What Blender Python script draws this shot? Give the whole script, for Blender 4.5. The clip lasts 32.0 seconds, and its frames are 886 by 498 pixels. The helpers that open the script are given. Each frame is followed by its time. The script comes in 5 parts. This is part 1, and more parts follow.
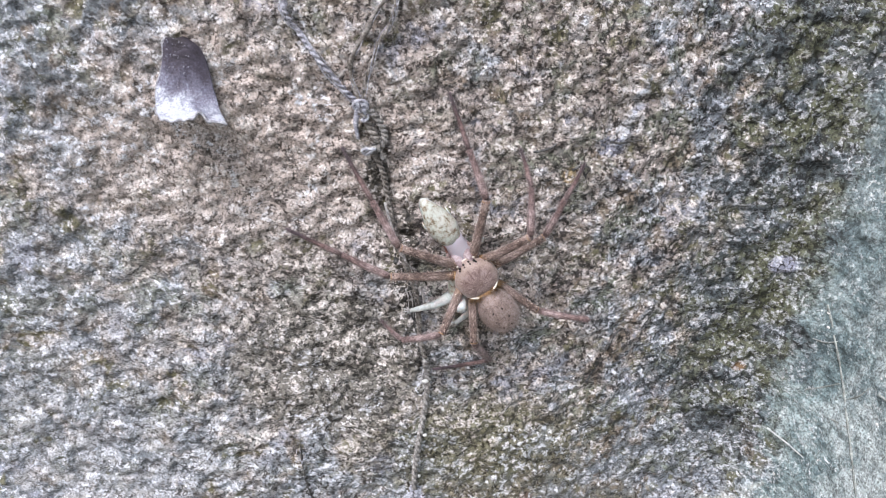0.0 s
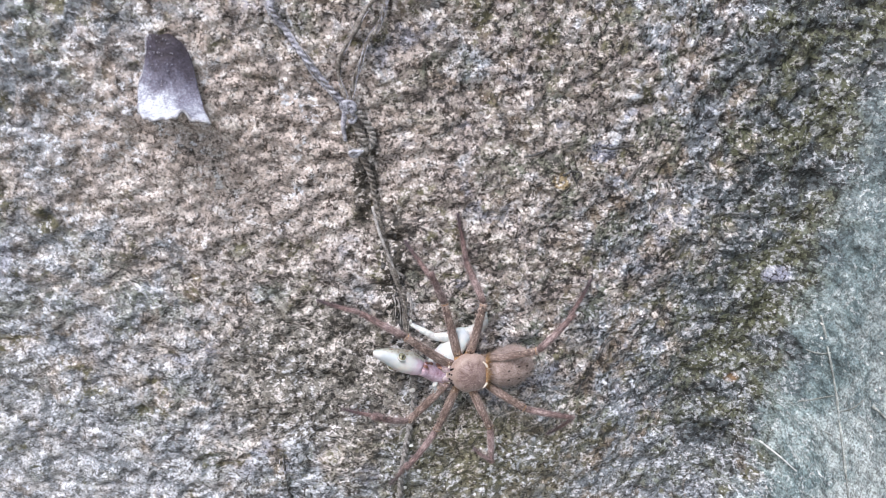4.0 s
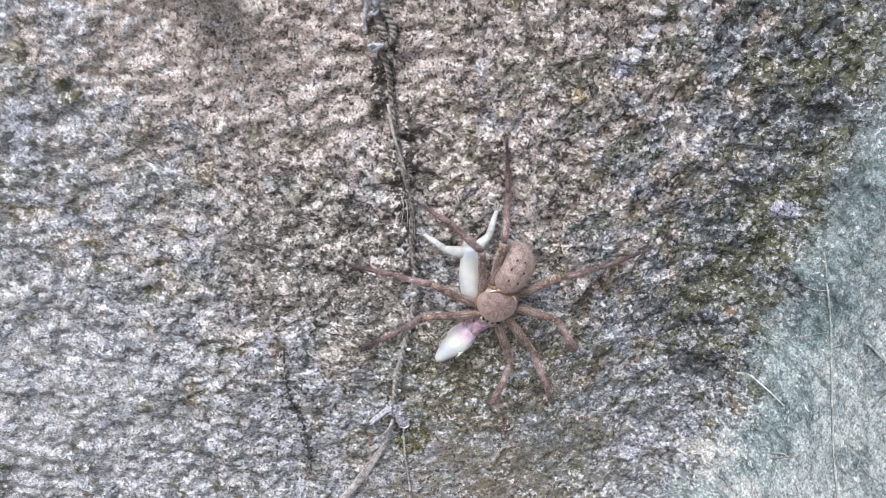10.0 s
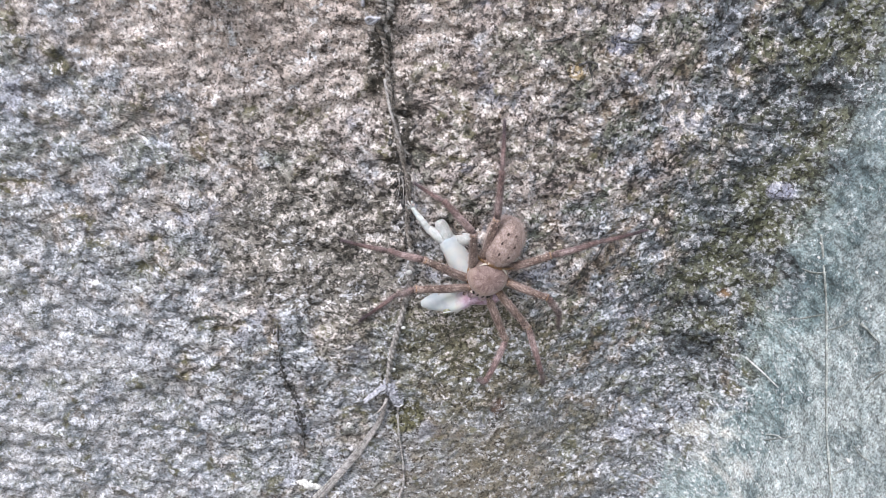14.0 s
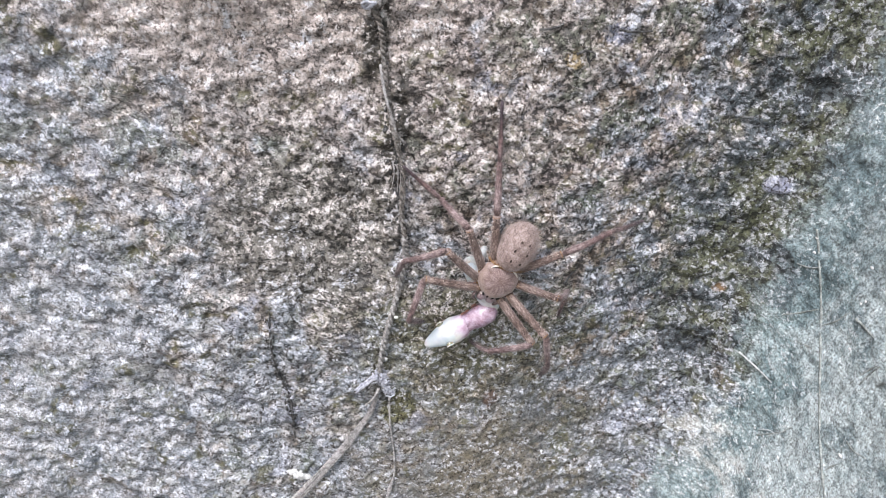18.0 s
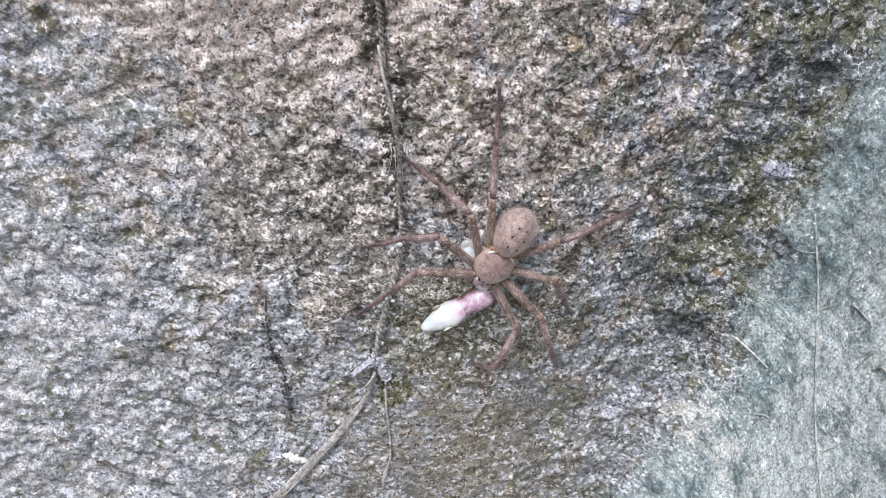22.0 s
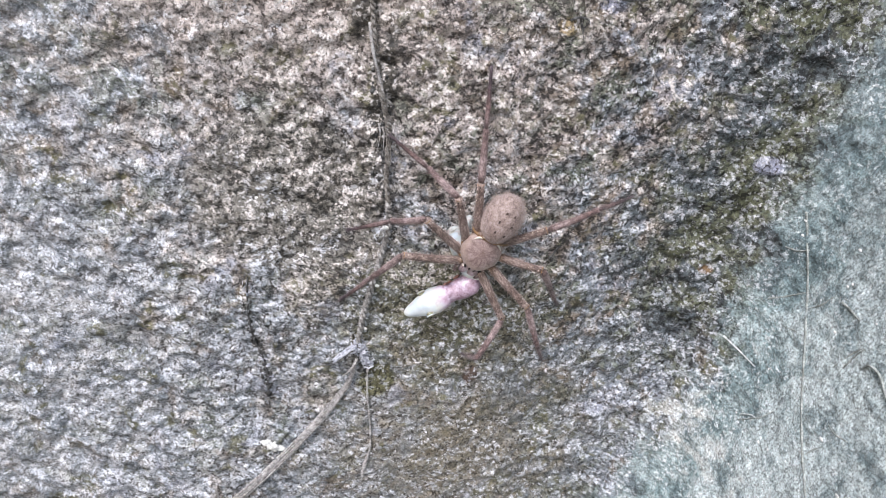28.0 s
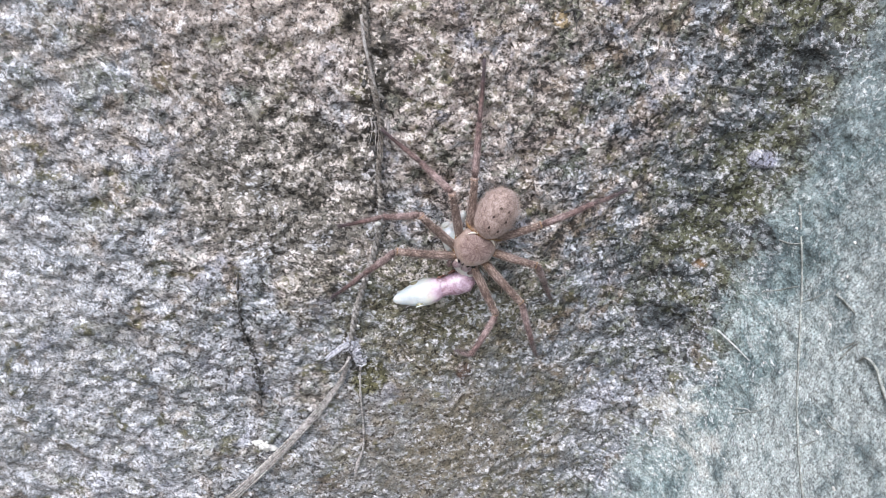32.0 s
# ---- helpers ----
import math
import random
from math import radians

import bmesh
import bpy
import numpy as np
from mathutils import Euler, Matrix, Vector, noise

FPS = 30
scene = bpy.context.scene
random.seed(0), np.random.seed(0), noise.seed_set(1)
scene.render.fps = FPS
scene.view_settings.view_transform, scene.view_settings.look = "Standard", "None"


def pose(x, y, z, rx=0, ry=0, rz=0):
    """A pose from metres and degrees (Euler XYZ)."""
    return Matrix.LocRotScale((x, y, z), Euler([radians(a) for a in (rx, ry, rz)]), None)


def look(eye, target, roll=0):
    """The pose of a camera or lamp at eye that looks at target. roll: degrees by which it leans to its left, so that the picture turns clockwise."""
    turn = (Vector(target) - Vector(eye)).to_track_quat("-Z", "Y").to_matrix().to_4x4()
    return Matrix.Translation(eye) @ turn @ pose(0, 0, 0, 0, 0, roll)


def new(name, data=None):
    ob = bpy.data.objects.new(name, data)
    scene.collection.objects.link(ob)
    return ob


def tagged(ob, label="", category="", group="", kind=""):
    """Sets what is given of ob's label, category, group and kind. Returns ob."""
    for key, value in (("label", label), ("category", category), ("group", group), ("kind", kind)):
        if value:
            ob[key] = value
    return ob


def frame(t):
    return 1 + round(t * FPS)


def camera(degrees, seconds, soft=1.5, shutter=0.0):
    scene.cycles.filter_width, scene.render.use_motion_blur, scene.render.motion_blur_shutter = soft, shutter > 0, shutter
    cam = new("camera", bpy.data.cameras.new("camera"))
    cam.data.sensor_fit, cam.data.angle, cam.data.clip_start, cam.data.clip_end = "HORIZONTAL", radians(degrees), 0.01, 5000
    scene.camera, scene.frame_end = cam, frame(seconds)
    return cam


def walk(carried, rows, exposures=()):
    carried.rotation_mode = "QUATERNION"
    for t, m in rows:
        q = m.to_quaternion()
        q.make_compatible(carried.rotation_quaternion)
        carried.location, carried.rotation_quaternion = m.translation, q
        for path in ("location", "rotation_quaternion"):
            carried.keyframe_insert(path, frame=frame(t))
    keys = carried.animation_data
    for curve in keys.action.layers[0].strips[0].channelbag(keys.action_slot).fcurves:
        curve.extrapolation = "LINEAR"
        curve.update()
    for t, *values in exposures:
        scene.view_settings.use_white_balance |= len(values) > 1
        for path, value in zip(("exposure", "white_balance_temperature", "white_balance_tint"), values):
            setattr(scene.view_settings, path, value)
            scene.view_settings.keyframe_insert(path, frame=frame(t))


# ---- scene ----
cam = camera(62.0, 32.0, soft=0.6)
# seconds, place in metres, Euler degrees
PATH = [
    (0.0, 0.00000, -0.17078, 1.31034, 67.626, -2.910, -7.374),
    (0.5, 0.00062, -0.16984, 1.31012, 67.516, -2.821, -7.648),
    (1.0, 0.00086, -0.16923, 1.30896, 67.784, -3.188, -7.783),
    (1.5, 0.00025, -0.16942, 1.30679, 67.947, -3.604, -7.758),
    (2.0, 0.00053, -0.16837, 1.30761, 67.927, -3.441, -8.047),
    (2.5, 0.00138, -0.16785, 1.30730, 68.049, -3.493, -8.064),
    (4.5, 0.00131, -0.16936, 1.30681, 68.860, -3.877, -7.382),
    (5.0, 0.00097, -0.17108, 1.30593, 67.478, -4.481, -6.844),
    (5.5, 0.00143, -0.17191, 1.30411, 67.799, -4.741, -6.626),
    (6.0, 0.00160, -0.17237, 1.30303, 68.030, -4.910, -6.484),
    (6.5, 0.00183, -0.17268, 1.30202, 68.375, -5.192, -6.322),
    (7.0, 0.00159, -0.17361, 1.30142, 68.573, -5.384, -6.057),
    (7.5, 0.00134, -0.17356, 1.30014, 68.663, -5.800, -6.181),
    (8.0, 0.00189, -0.17268, 1.29975, 68.522, -5.860, -6.379),
    (8.5, 0.00176, -0.17350, 1.30002, 68.341, -5.819, -6.119),
    (9.0, 0.00141, -0.17636, 1.29680, 66.386, -6.952, -5.349),
    (9.5, 0.00181, -0.17651, 1.29550, 65.871, -7.181, -5.376),
    (10.0, 0.00203, -0.17615, 1.29467, 65.574, -7.396, -5.386),
    (10.5, 0.00213, -0.17634, 1.29381, 65.472, -7.626, -5.366),
    (11.0, 0.00247, -0.17666, 1.29258, 65.580, -7.946, -5.205),
    (11.5, 0.00246, -0.17668, 1.29270, 65.691, -7.981, -5.176),
    (12.0, 0.00205, -0.17677, 1.29173, 65.534, -8.240, -5.237),
    (12.5, 0.00232, -0.17583, 1.29225, 65.284, -8.011, -5.513),
    (13.0, 0.00234, -0.17559, 1.29268, 64.802, -8.052, -5.517),
    (13.5, 0.00221, -0.17609, 1.29228, 64.834, -8.054, -5.437),
    (14.0, 0.00214, -0.17574, 1.29234, 64.457, -8.051, -5.513),
    (14.5, 0.00193, -0.17611, 1.29183, 64.400, -8.258, -5.460),
    (16.5, 0.00207, -0.17613, 1.29127, 64.066, -8.500, -5.387),
    (17.0, 0.00241, -0.17503, 1.29046, 64.089, -8.777, -5.625),
    (17.5, 0.00274, -0.17467, 1.29037, 64.169, -8.775, -5.738),
    (18.0, 0.00282, -0.17520, 1.29011, 64.156, -8.955, -5.502),
    (18.5, 0.00284, -0.17556, 1.29010, 64.197, -8.914, -5.391),
    (19.0, 0.00272, -0.17507, 1.28997, 64.146, -8.986, -5.555),
    (19.5, 0.00318, -0.17470, 1.28997, 64.217, -8.978, -5.648),
    (20.0, 0.00317, -0.17523, 1.28895, 64.243, -9.247, -5.534),
    (20.5, 0.00319, -0.17509, 1.28871, 64.019, -9.338, -5.576),
    (21.0, 0.00253, -0.17562, 1.28820, 63.778, -9.448, -5.557),
    (21.5, 0.00254, -0.17478, 1.28841, 63.464, -9.443, -5.772),
    (22.0, 0.00235, -0.17499, 1.28842, 63.318, -9.370, -5.779),
    (22.5, 0.00225, -0.17531, 1.28816, 63.047, -9.839, -5.688),
    (23.0, 0.00277, -0.17592, 1.28715, 63.142, -10.141, -5.477),
    (23.5, 0.00308, -0.17571, 1.28573, 63.330, -10.516, -5.541),
    (24.0, 0.00305, -0.17663, 1.28532, 63.455, -10.563, -5.374),
    (24.5, 0.00238, -0.17688, 1.28455, 62.906, -10.310, -5.556),
    (26.5, 0.00567, -0.17640, 1.28121, 63.596, -11.126, -5.165),
    (27.0, 0.00569, -0.17582, 1.28189, 63.929, -11.097, -5.280),
    (27.5, 0.00569, -0.17597, 1.28158, 64.182, -11.187, -5.301),
    (28.0, 0.00575, -0.17567, 1.28150, 64.106, -11.233, -5.324),
    (28.5, 0.00607, -0.17534, 1.28089, 64.244, -11.403, -5.397),
    (29.0, 0.00605, -0.17500, 1.28166, 64.391, -11.148, -5.505),
    (29.5, 0.00627, -0.17562, 1.28190, 64.420, -11.068, -5.250),
    (30.0, 0.00627, -0.17561, 1.28079, 64.616, -11.305, -5.294),
    (30.5, 0.00639, -0.17492, 1.28121, 64.702, -11.180, -5.421),
    (31.0, 0.00625, -0.17465, 1.28007, 64.827, -11.455, -5.660),
    (31.5, 0.00606, -0.17419, 1.28090, 64.685, -11.264, -5.808),
    (32.0, 0.00490, -0.17428, 1.27941, 64.303, -11.247, -6.366),
]
walk(cam, [(t, pose(x, y, z, rx, ry, rz)) for t, x, y, z, rx, ry, rz in PATH])
cam.data.dof.use_dof, cam.data.dof.focus_distance, cam.data.dof.aperture_fstop = True, 0.195, 22.0

# ---- light: bright overcast sky ----
world = bpy.data.worlds.new("sky")
scene.world = world
world.use_nodes = True
wn = world.node_tree.nodes
sky = wn.new("ShaderNodeTexSky")
sky.sky_type, sky.sun_disc = "NISHITA", False
sky.sun_elevation, sky.sun_rotation = radians(50), radians(215)
sky.air_density, sky.dust_density = 1.0, 3.0
wn["Background"].inputs["Strength"].default_value = 0.15
world.node_tree.links.new(sky.outputs["Color"], wn["Background"].inputs["Color"])
sun_data = bpy.data.lights.new("sun", "SUN")
sun_data.energy, sun_data.angle, sun_data.color = 2.38, radians(20), (0.922, 0.932, 1.0)
sun = new("sun", sun_data)
sun.matrix_world = look((-1.3, -1.5, 4.2), (0.05, 0, 1.2))
scene.view_settings.exposure = 0.45


# ---- materials ----
def material(name, rough=0.8, spec=0.3):
    m = bpy.data.materials.new(name)
    m.use_nodes = True
    b = m.node_tree.nodes["Principled BSDF"]
    b.inputs["Roughness"].default_value = rough
    b.inputs["Specular IOR Level"].default_value = spec
    return m, m.node_tree, b


def coords(nt, kind="Object", scale=(1, 1, 1), turn=(0, 0, 0)):
    c, mp = nt.nodes.new("ShaderNodeTexCoord"), nt.nodes.new("ShaderNodeMapping")
    mp.inputs["Scale"].default_value = scale
    mp.inputs["Rotation"].default_value = [radians(a) for a in turn]
    nt.links.new(c.outputs[kind], mp.inputs["Vector"])
    return mp.outputs["Vector"]


def noise_tex(nt, vec, scale, detail=4.0, rough=0.6, distort=0.0):
    n = nt.nodes.new("ShaderNodeTexNoise")
    n.inputs["Scale"].default_value, n.inputs["Detail"].default_value = scale, detail
    n.inputs["Roughness"].default_value, n.inputs["Distortion"].default_value = rough, distort
    nt.links.new(vec, n.inputs["Vector"])
    return n.outputs["Fac"]


def ramp(nt, fac, stops):
    r = nt.nodes.new("ShaderNodeValToRGB")
    e = r.color_ramp.elements
    while len(e) < len(stops):
        e.new(0.5)
    for k, (p, c) in enumerate(stops):
        e[k].position = p
        e[k].color = (*c, 1) if len(c) == 3 else c
    nt.links.new(fac, r.inputs["Fac"])
    return r.outputs["Color"]


def mix(nt, fac, a, b, mode="MIX"):
    m = nt.nodes.new("ShaderNodeMix")
    m.data_type, m.blend_type = "RGBA", mode
    for socket, v in ((m.inputs[0], fac), (m.inputs[6], a), (m.inputs[7], b)):
        if isinstance(v, (int, float)):
            socket.default_value = v
        elif isinstance(v, tuple):
            socket.default_value = (*v, 1)
        else:
            nt.links.new(v, socket)
    return m.outputs[2]


def maths(nt, op, a, b=0.0, clamp=False):
    m = nt.nodes.new("ShaderNodeMath")
    m.operation, m.use_clamp = op, clamp
    for k, v in enumerate((a, b)):
        if isinstance(v, (int, float)):
            m.inputs[k].default_value = v
        else:
            nt.links.new(v, m.inputs[k])
    return m.outputs[0]


def bump(nt, b, height, strength=0.4, distance=0.0005):
    n = nt.nodes.new("ShaderNodeBump")
    n.inputs["Strength"].default_value, n.inputs["Distance"].default_value = strength, distance
    nt.links.new(height, n.inputs["Height"])
    nt.links.new(n.outputs["Normal"], b.inputs["Normal"])


def blob_mask(nt, vec, x, z, rx, rz, soft=1.0):
    """1 inside a soft ellipse on the wall, 0 outside."""
    s = nt.nodes.new("ShaderNodeSeparateXYZ")
    nt.links.new(vec, s.inputs[0])
    dx = maths(nt, "MULTIPLY", maths(nt, "SUBTRACT", s.outputs[0], x), 1 / rx)
    dz = maths(nt, "MULTIPLY", maths(nt, "SUBTRACT", s.outputs[2], z), 1 / rz)
    d = maths(nt, "SQRT", maths(nt, "ADD", maths(nt, "MULTIPLY", dx, dx), maths(nt, "MULTIPLY", dz, dz)))
    return maths(nt, "MULTIPLY", maths(nt, "SUBTRACT", 1 + soft / 2, d), 1 / soft, True)


def fade(nt, fac, lo, hi):
    if lo > hi:
        return ramp(nt, fac, [(hi, (1, 1, 1)), (lo, (0, 0, 0))])
    return ramp(nt, fac, [(lo, (0, 0, 0)), (hi, (1, 1, 1))])


def weave(nt, parts):
    """A weighted sum of factors."""
    total = None
    for f, w in parts:
        term = maths(nt, "MULTIPLY", f, w)
        total = term if total is None else maths(nt, "ADD", total, term)
    return total


def band(nt, f, lo, hi, amount=1.0):
    """A soft threshold of a factor, as strong as amount."""
    return maths(nt, "MULTIPLY", fade(nt, f, lo, hi), amount)


def inverse(nt, f):
    return maths(nt, "SUBTRACT", 1.0, f)


def both(nt, *masks):
    out = masks[0]
    for m in masks[1:]:
        out = maths(nt, "MULTIPLY", out, m)
    return out


def corner_masks(nt, v, wander):
    """How far a place is plaster beyond the corner, and how dark the algae in front of it: u runs round the corner."""
    s = nt.nodes.new("ShaderNodeSeparateXYZ")
    nt.links.new(v, s.inputs[0])
    u = maths(nt, "SUBTRACT", s.outputs[0], s.outputs[1])
    low = maths(nt, "MINIMUM", maths(nt, "MULTIPLY", maths(nt, "SUBTRACT", s.outputs[2], 1.178), 0.26), 0.0)
    high = maths(nt, "MAXIMUM", maths(nt, "MULTIPLY", maths(nt, "SUBTRACT", s.outputs[2], 1.215), 0.13), 0.0)
    past = maths(nt, "SUBTRACT", u, maths(nt, "ADD", maths(nt, "ADD", low, high), 0.127))
    past = maths(nt, "ADD", past, maths(nt, "MULTIPLY", maths(nt, "SUBTRACT", wander, 0.5), 0.08))
    plaster = maths(nt, "MULTIPLY", maths(nt, "ADD", past, 0.005), 65.0, True)
    before = maths(nt, "MULTIPLY", maths(nt, "ADD", past, 0.058), 26.0, True)
    upper = maths(nt, "MULTIPLY", maths(nt, "SUBTRACT", s.outputs[2], 1.14), 16.0, True)
    far = both(nt, maths(nt, "MULTIPLY", maths(nt, "SUBTRACT", past, 0.02), 60.0, True), maths(nt, "MULTIPLY", maths(nt, "SUBTRACT", 1.265, s.outputs[2]), 18.0, True))
    return plaster, both(nt, before, maths(nt, "MAXIMUM", upper, 0.25)), far


def concrete_wall():
    """Rough cement in tan, blue-grey and olive patches with chalky clumps, dark algae at the corner, smooth grey plaster beyond."""
    m, nt, b = material("weathered_concrete", 0.55, 0.45)
    v = coords(nt)
    lean = coords(nt, "Object", (0.85, 1, 1.1), (0, 14, 0))
    p1, p2, p3 = noise_tex(nt, v, 45, 5, 0.68, 0.4), noise_tex(nt, v, 130, 4, 0.65, 0.6), noise_tex(nt, v, 78, 4, 0.66, 0.3)
    p4, p5 = noise_tex(nt, v, 105, 4, 0.68, 0.5), noise_tex(nt, v, 62, 5, 0.7, 0.7)
    plaster, algae, far = corner_masks(nt, v, weave(nt, [(p1, 0.45), (p2, 0.55)]))
    rough = inverse(nt, plaster)
    # ground colours
    tan, pink, grey, lilac = (0.262, 0.23, 0.21), (0.316, 0.273, 0.262), (0.2, 0.222, 0.252), (0.33, 0.345, 0.43)
    olive, moss, brown, slate = (0.12, 0.115, 0.06), (0.15, 0.17, 0.125), (0.17, 0.132, 0.098), (0.062, 0.076, 0.084)
    centre = blob_mask(nt, v, 0.02, 1.25, 0.075, 0.075, 1.3)
    col = mix(nt, fade(nt, weave(nt, [(p1, 0.5), (p2, 0.5)]), 0.43, 0.56), tan, pink)
    cool = fade(nt, weave(nt, [(inverse(nt, centre), 0.2), (p5, 0.6), (p4, 0.4)]), 0.55, 0.64)
    col = mix(nt, cool, col, grey)
    col = mix(nt, band(nt, weave(nt, [(p3, 0.65), (p2, 0.35)]), 0.515, 0.58, 0.75), col, moss)
    col = mix(nt, band(nt, p4, 0.46, 0.38, 0.8), col, brown)
    col = mix(nt, band(nt, weave(nt, [(p5, 0.4), (p2, 0.6)]), 0.46, 0.4, 0.85), col, olive)
    # lilac patches: the sky's sheen on the cement, put into the colour
    col = mix(nt, both(nt, band(nt, p3, 0.42, 0.35, 0.7), inverse(nt, algae)), col, lilac)
    rosy = blob_mask(nt, v, -0.02, 1.264, 0.05, 0.032, 1.4)
    col = mix(nt, fade(nt, weave(nt, [(rosy, 0.4), (p2, 0.6)]), 0.48, 0.64), col, (0.425, 0.365, 0.338))
    pale = blob_mask(nt, v, -0.07, 1.145, 0.085, 0.08, 1.5)
    col = mix(nt, both(nt, pale, fade(nt, p2, 0.4, 0.6), 0.85), col, (0.5, 0.5, 0.52))
    damp = blob_mask(nt, v, 0.04, 1.176, 0.042, 0.027, 1.5)
    col = mix(nt, band(nt, weave(nt, [(damp, 0.4), (p2, 0.6)]), 0.5, 0.68, 0.85), col, (0.14, 0.135, 0.08))
    low = blob_mask(nt, v, 0.058, 1.128, 0.042, 0.042, 1.8)
    col = mix(nt, band(nt, weave(nt, [(low, 0.34), (p1, 0.4), (p2, 0.5)]), 0.56, 0.78, 0.85), col, (0.185, 0.16, 0.118))
    dark = fade(nt, weave(nt, [(algae, 0.55), (p4, 0.5), (p5, 0.5)]), 0.68, 0.88)
    col = mix(nt, both(nt, dark, 0.9), col, mix(nt, fade(nt, p3, 0.45, 0.54), slate, (0.085, 0.09, 0.05)))
    # mould along the cord, with the shade of its groove put into the colour
    mould_shade = maths(nt, "MAXIMUM", blob_mask(nt, v, 0.009, 1.258, 0.0035, 0.014, 1.2), blob_mask(nt, v, 0.0165, 1.232, 0.0035, 0.02, 1.2))
    col = mix(nt, fade(nt, weave(nt, [(mould_shade, 0.5), (p2, 0.5)]), 0.45, 0.62), col, (0.07, 0.062, 0.052))
    for x, z, rx, rz, tone in ((0.0572, 1.259, 0.003, 0.0023, (0.34, 0.26, 0.15)), (0.0665, 1.2665, 0.0045, 0.003, (0.27, 0.28, 0.36)), (0.122, 1.233, 0.0042, 0.0028, (0.27, 0.28, 0.36)), (0.117, 1.1995, 0.003, 0.002, (0.19, 0.115, 0.06)), (0.055, 1.157, 0.0028, 0.0034, (0.1, 0.062, 0.046)), (0.0275, 1.153, 0.006, 0.008, (0.13, 0.125, 0.06)), (-0.002, 1.205, 0.03, 0.024, (0.195, 0.183, 0.165))):
        patch = blob_mask(nt, v, x, z, rx, rz, 0.9)
        col = mix(nt, band(nt, weave(nt, [(patch, 0.5), (p2, 0.5)]), 0.5, 0.64, 0.9), col, tone)
    # plaster beyond the corner
    cloud = weave(nt, [(p3, 0.55), (p2, 0.45)])
    smooth = ramp(nt, cloud, [(0.41, (0.11, 0.155, 0.168)), (0.49, (0.195, 0.265, 0.275)), (0.57, (0.33, 0.4, 0.41))])
    smooth = mix(nt, both(nt, far, fade(nt, cloud, 0.36, 0.52)), smooth, (0.455, 0.515, 0.52))
    up = nt.nodes.new("ShaderNodeSeparateXYZ")
    nt.links.new(v, up.inputs[0])
    tall = maths(nt, "MULTIPLY", maths(nt, "SUBTRACT", up.outputs[2], 1.195), 15.0, True)
    smooth = mix(nt, both(nt, tall, fade(nt, weave(nt, [(p2, 0.6), (p4, 0.4)]), 0.36, 0.56), 0.75), smooth, (0.1, 0.13, 0.145))
    lime = blob_mask(nt, v, 0.121, 1.151, 0.008, 0.013, 1.8)
    smooth = mix(nt, fade(nt, weave(nt, [(lime, 0.35), (p2, 0.65)]), 0.5, 0.66), smooth, (0.6, 0.59, 0.56))
    col = mix(nt, plaster, col, smooth)
    # clumps, gaps and specks
    worn = both(nt, maths(nt, "MAXIMUM", blob_mask(nt, v, 0.055, 1.13, 0.045, 0.042, 1.6), both(nt, blob_mask(nt, v, -0.03, 1.112, 0.12, 0.06, 1.0), 0.35)), 0.7)
    crowd = noise_tex(nt, v, 120, 3, 0.6, 0.3)
    clump = weave(nt, [(noise_tex(nt, lean, 460, 4, 0.7, 0.12), 0.74), (crowd, 0.26)])
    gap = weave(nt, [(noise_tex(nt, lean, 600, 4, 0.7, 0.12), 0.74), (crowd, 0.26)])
    flake = noise_tex(nt, lean, 800, 4, 0.7, 0.1)
    dot = noise_tex(nt, v, 850, 3, 0.6)
    keep = both(nt, inverse(nt, worn), inverse(nt, both(nt, plaster, 0.5)))
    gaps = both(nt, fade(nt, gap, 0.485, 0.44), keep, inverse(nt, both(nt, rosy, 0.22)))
    clumps = both(nt, fade(nt, weave(nt, [(clump, 0.68), (flake, 0.32)]), 0.518, 0.55), keep, inverse(nt, both(nt, dark, 0.62)))
    flakes = both(nt, fade(nt, flake, 0.552, 0.595), fade(nt, crowd, 0.42, 0.56), inverse(nt, both(nt, dark, 0.4)))
    apart = nt.nodes.new("ShaderNodeSeparateXYZ")
    nt.links.new(v, apart.inputs[0])
    left = maths(nt, "MULTIPLY", maths(nt, "SUBTRACT", -0.012, apart.outputs[0]), 16.0, True)
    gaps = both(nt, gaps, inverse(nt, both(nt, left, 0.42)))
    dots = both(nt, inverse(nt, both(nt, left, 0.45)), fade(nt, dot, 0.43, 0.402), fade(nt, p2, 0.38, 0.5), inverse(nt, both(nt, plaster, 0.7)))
    # shade in the sunk gaps and dots between clumps is put into the colour
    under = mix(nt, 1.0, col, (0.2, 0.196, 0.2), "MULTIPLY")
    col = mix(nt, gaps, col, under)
    chalk = mix(nt, cool, (0.622, 0.575, 0.552), (0.61, 0.64, 0.71))
    chalk = mix(nt, plaster, chalk, (0.66, 0.74, 0.75))
    col = mix(nt, both(nt, clumps, 0.85), col, chalk)
    col = mix(nt, both(nt, flakes, 0.82), col, mix(nt, 0.5, chalk, (0.76, 0.75, 0.78)))
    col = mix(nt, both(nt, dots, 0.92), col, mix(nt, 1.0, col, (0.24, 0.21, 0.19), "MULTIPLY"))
    grain = noise_tex(nt, v, 1700, 2, 0.6)
    col = mix(nt, 1.0, col, ramp(nt, grain, [(0.35, (0.6, 0.59, 0.58)), (0.5, (1.0, 1.0, 1.0)), (0.65, (1.38, 1.38, 1.38))]), "MULTIPLY")
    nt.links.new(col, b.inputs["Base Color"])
    nt.links.new(ramp(nt, p5, [(0.4, (0.42, 0.42, 0.42)), (0.6, (0.68, 0.68, 0.68))]), b.inputs["Roughness"])
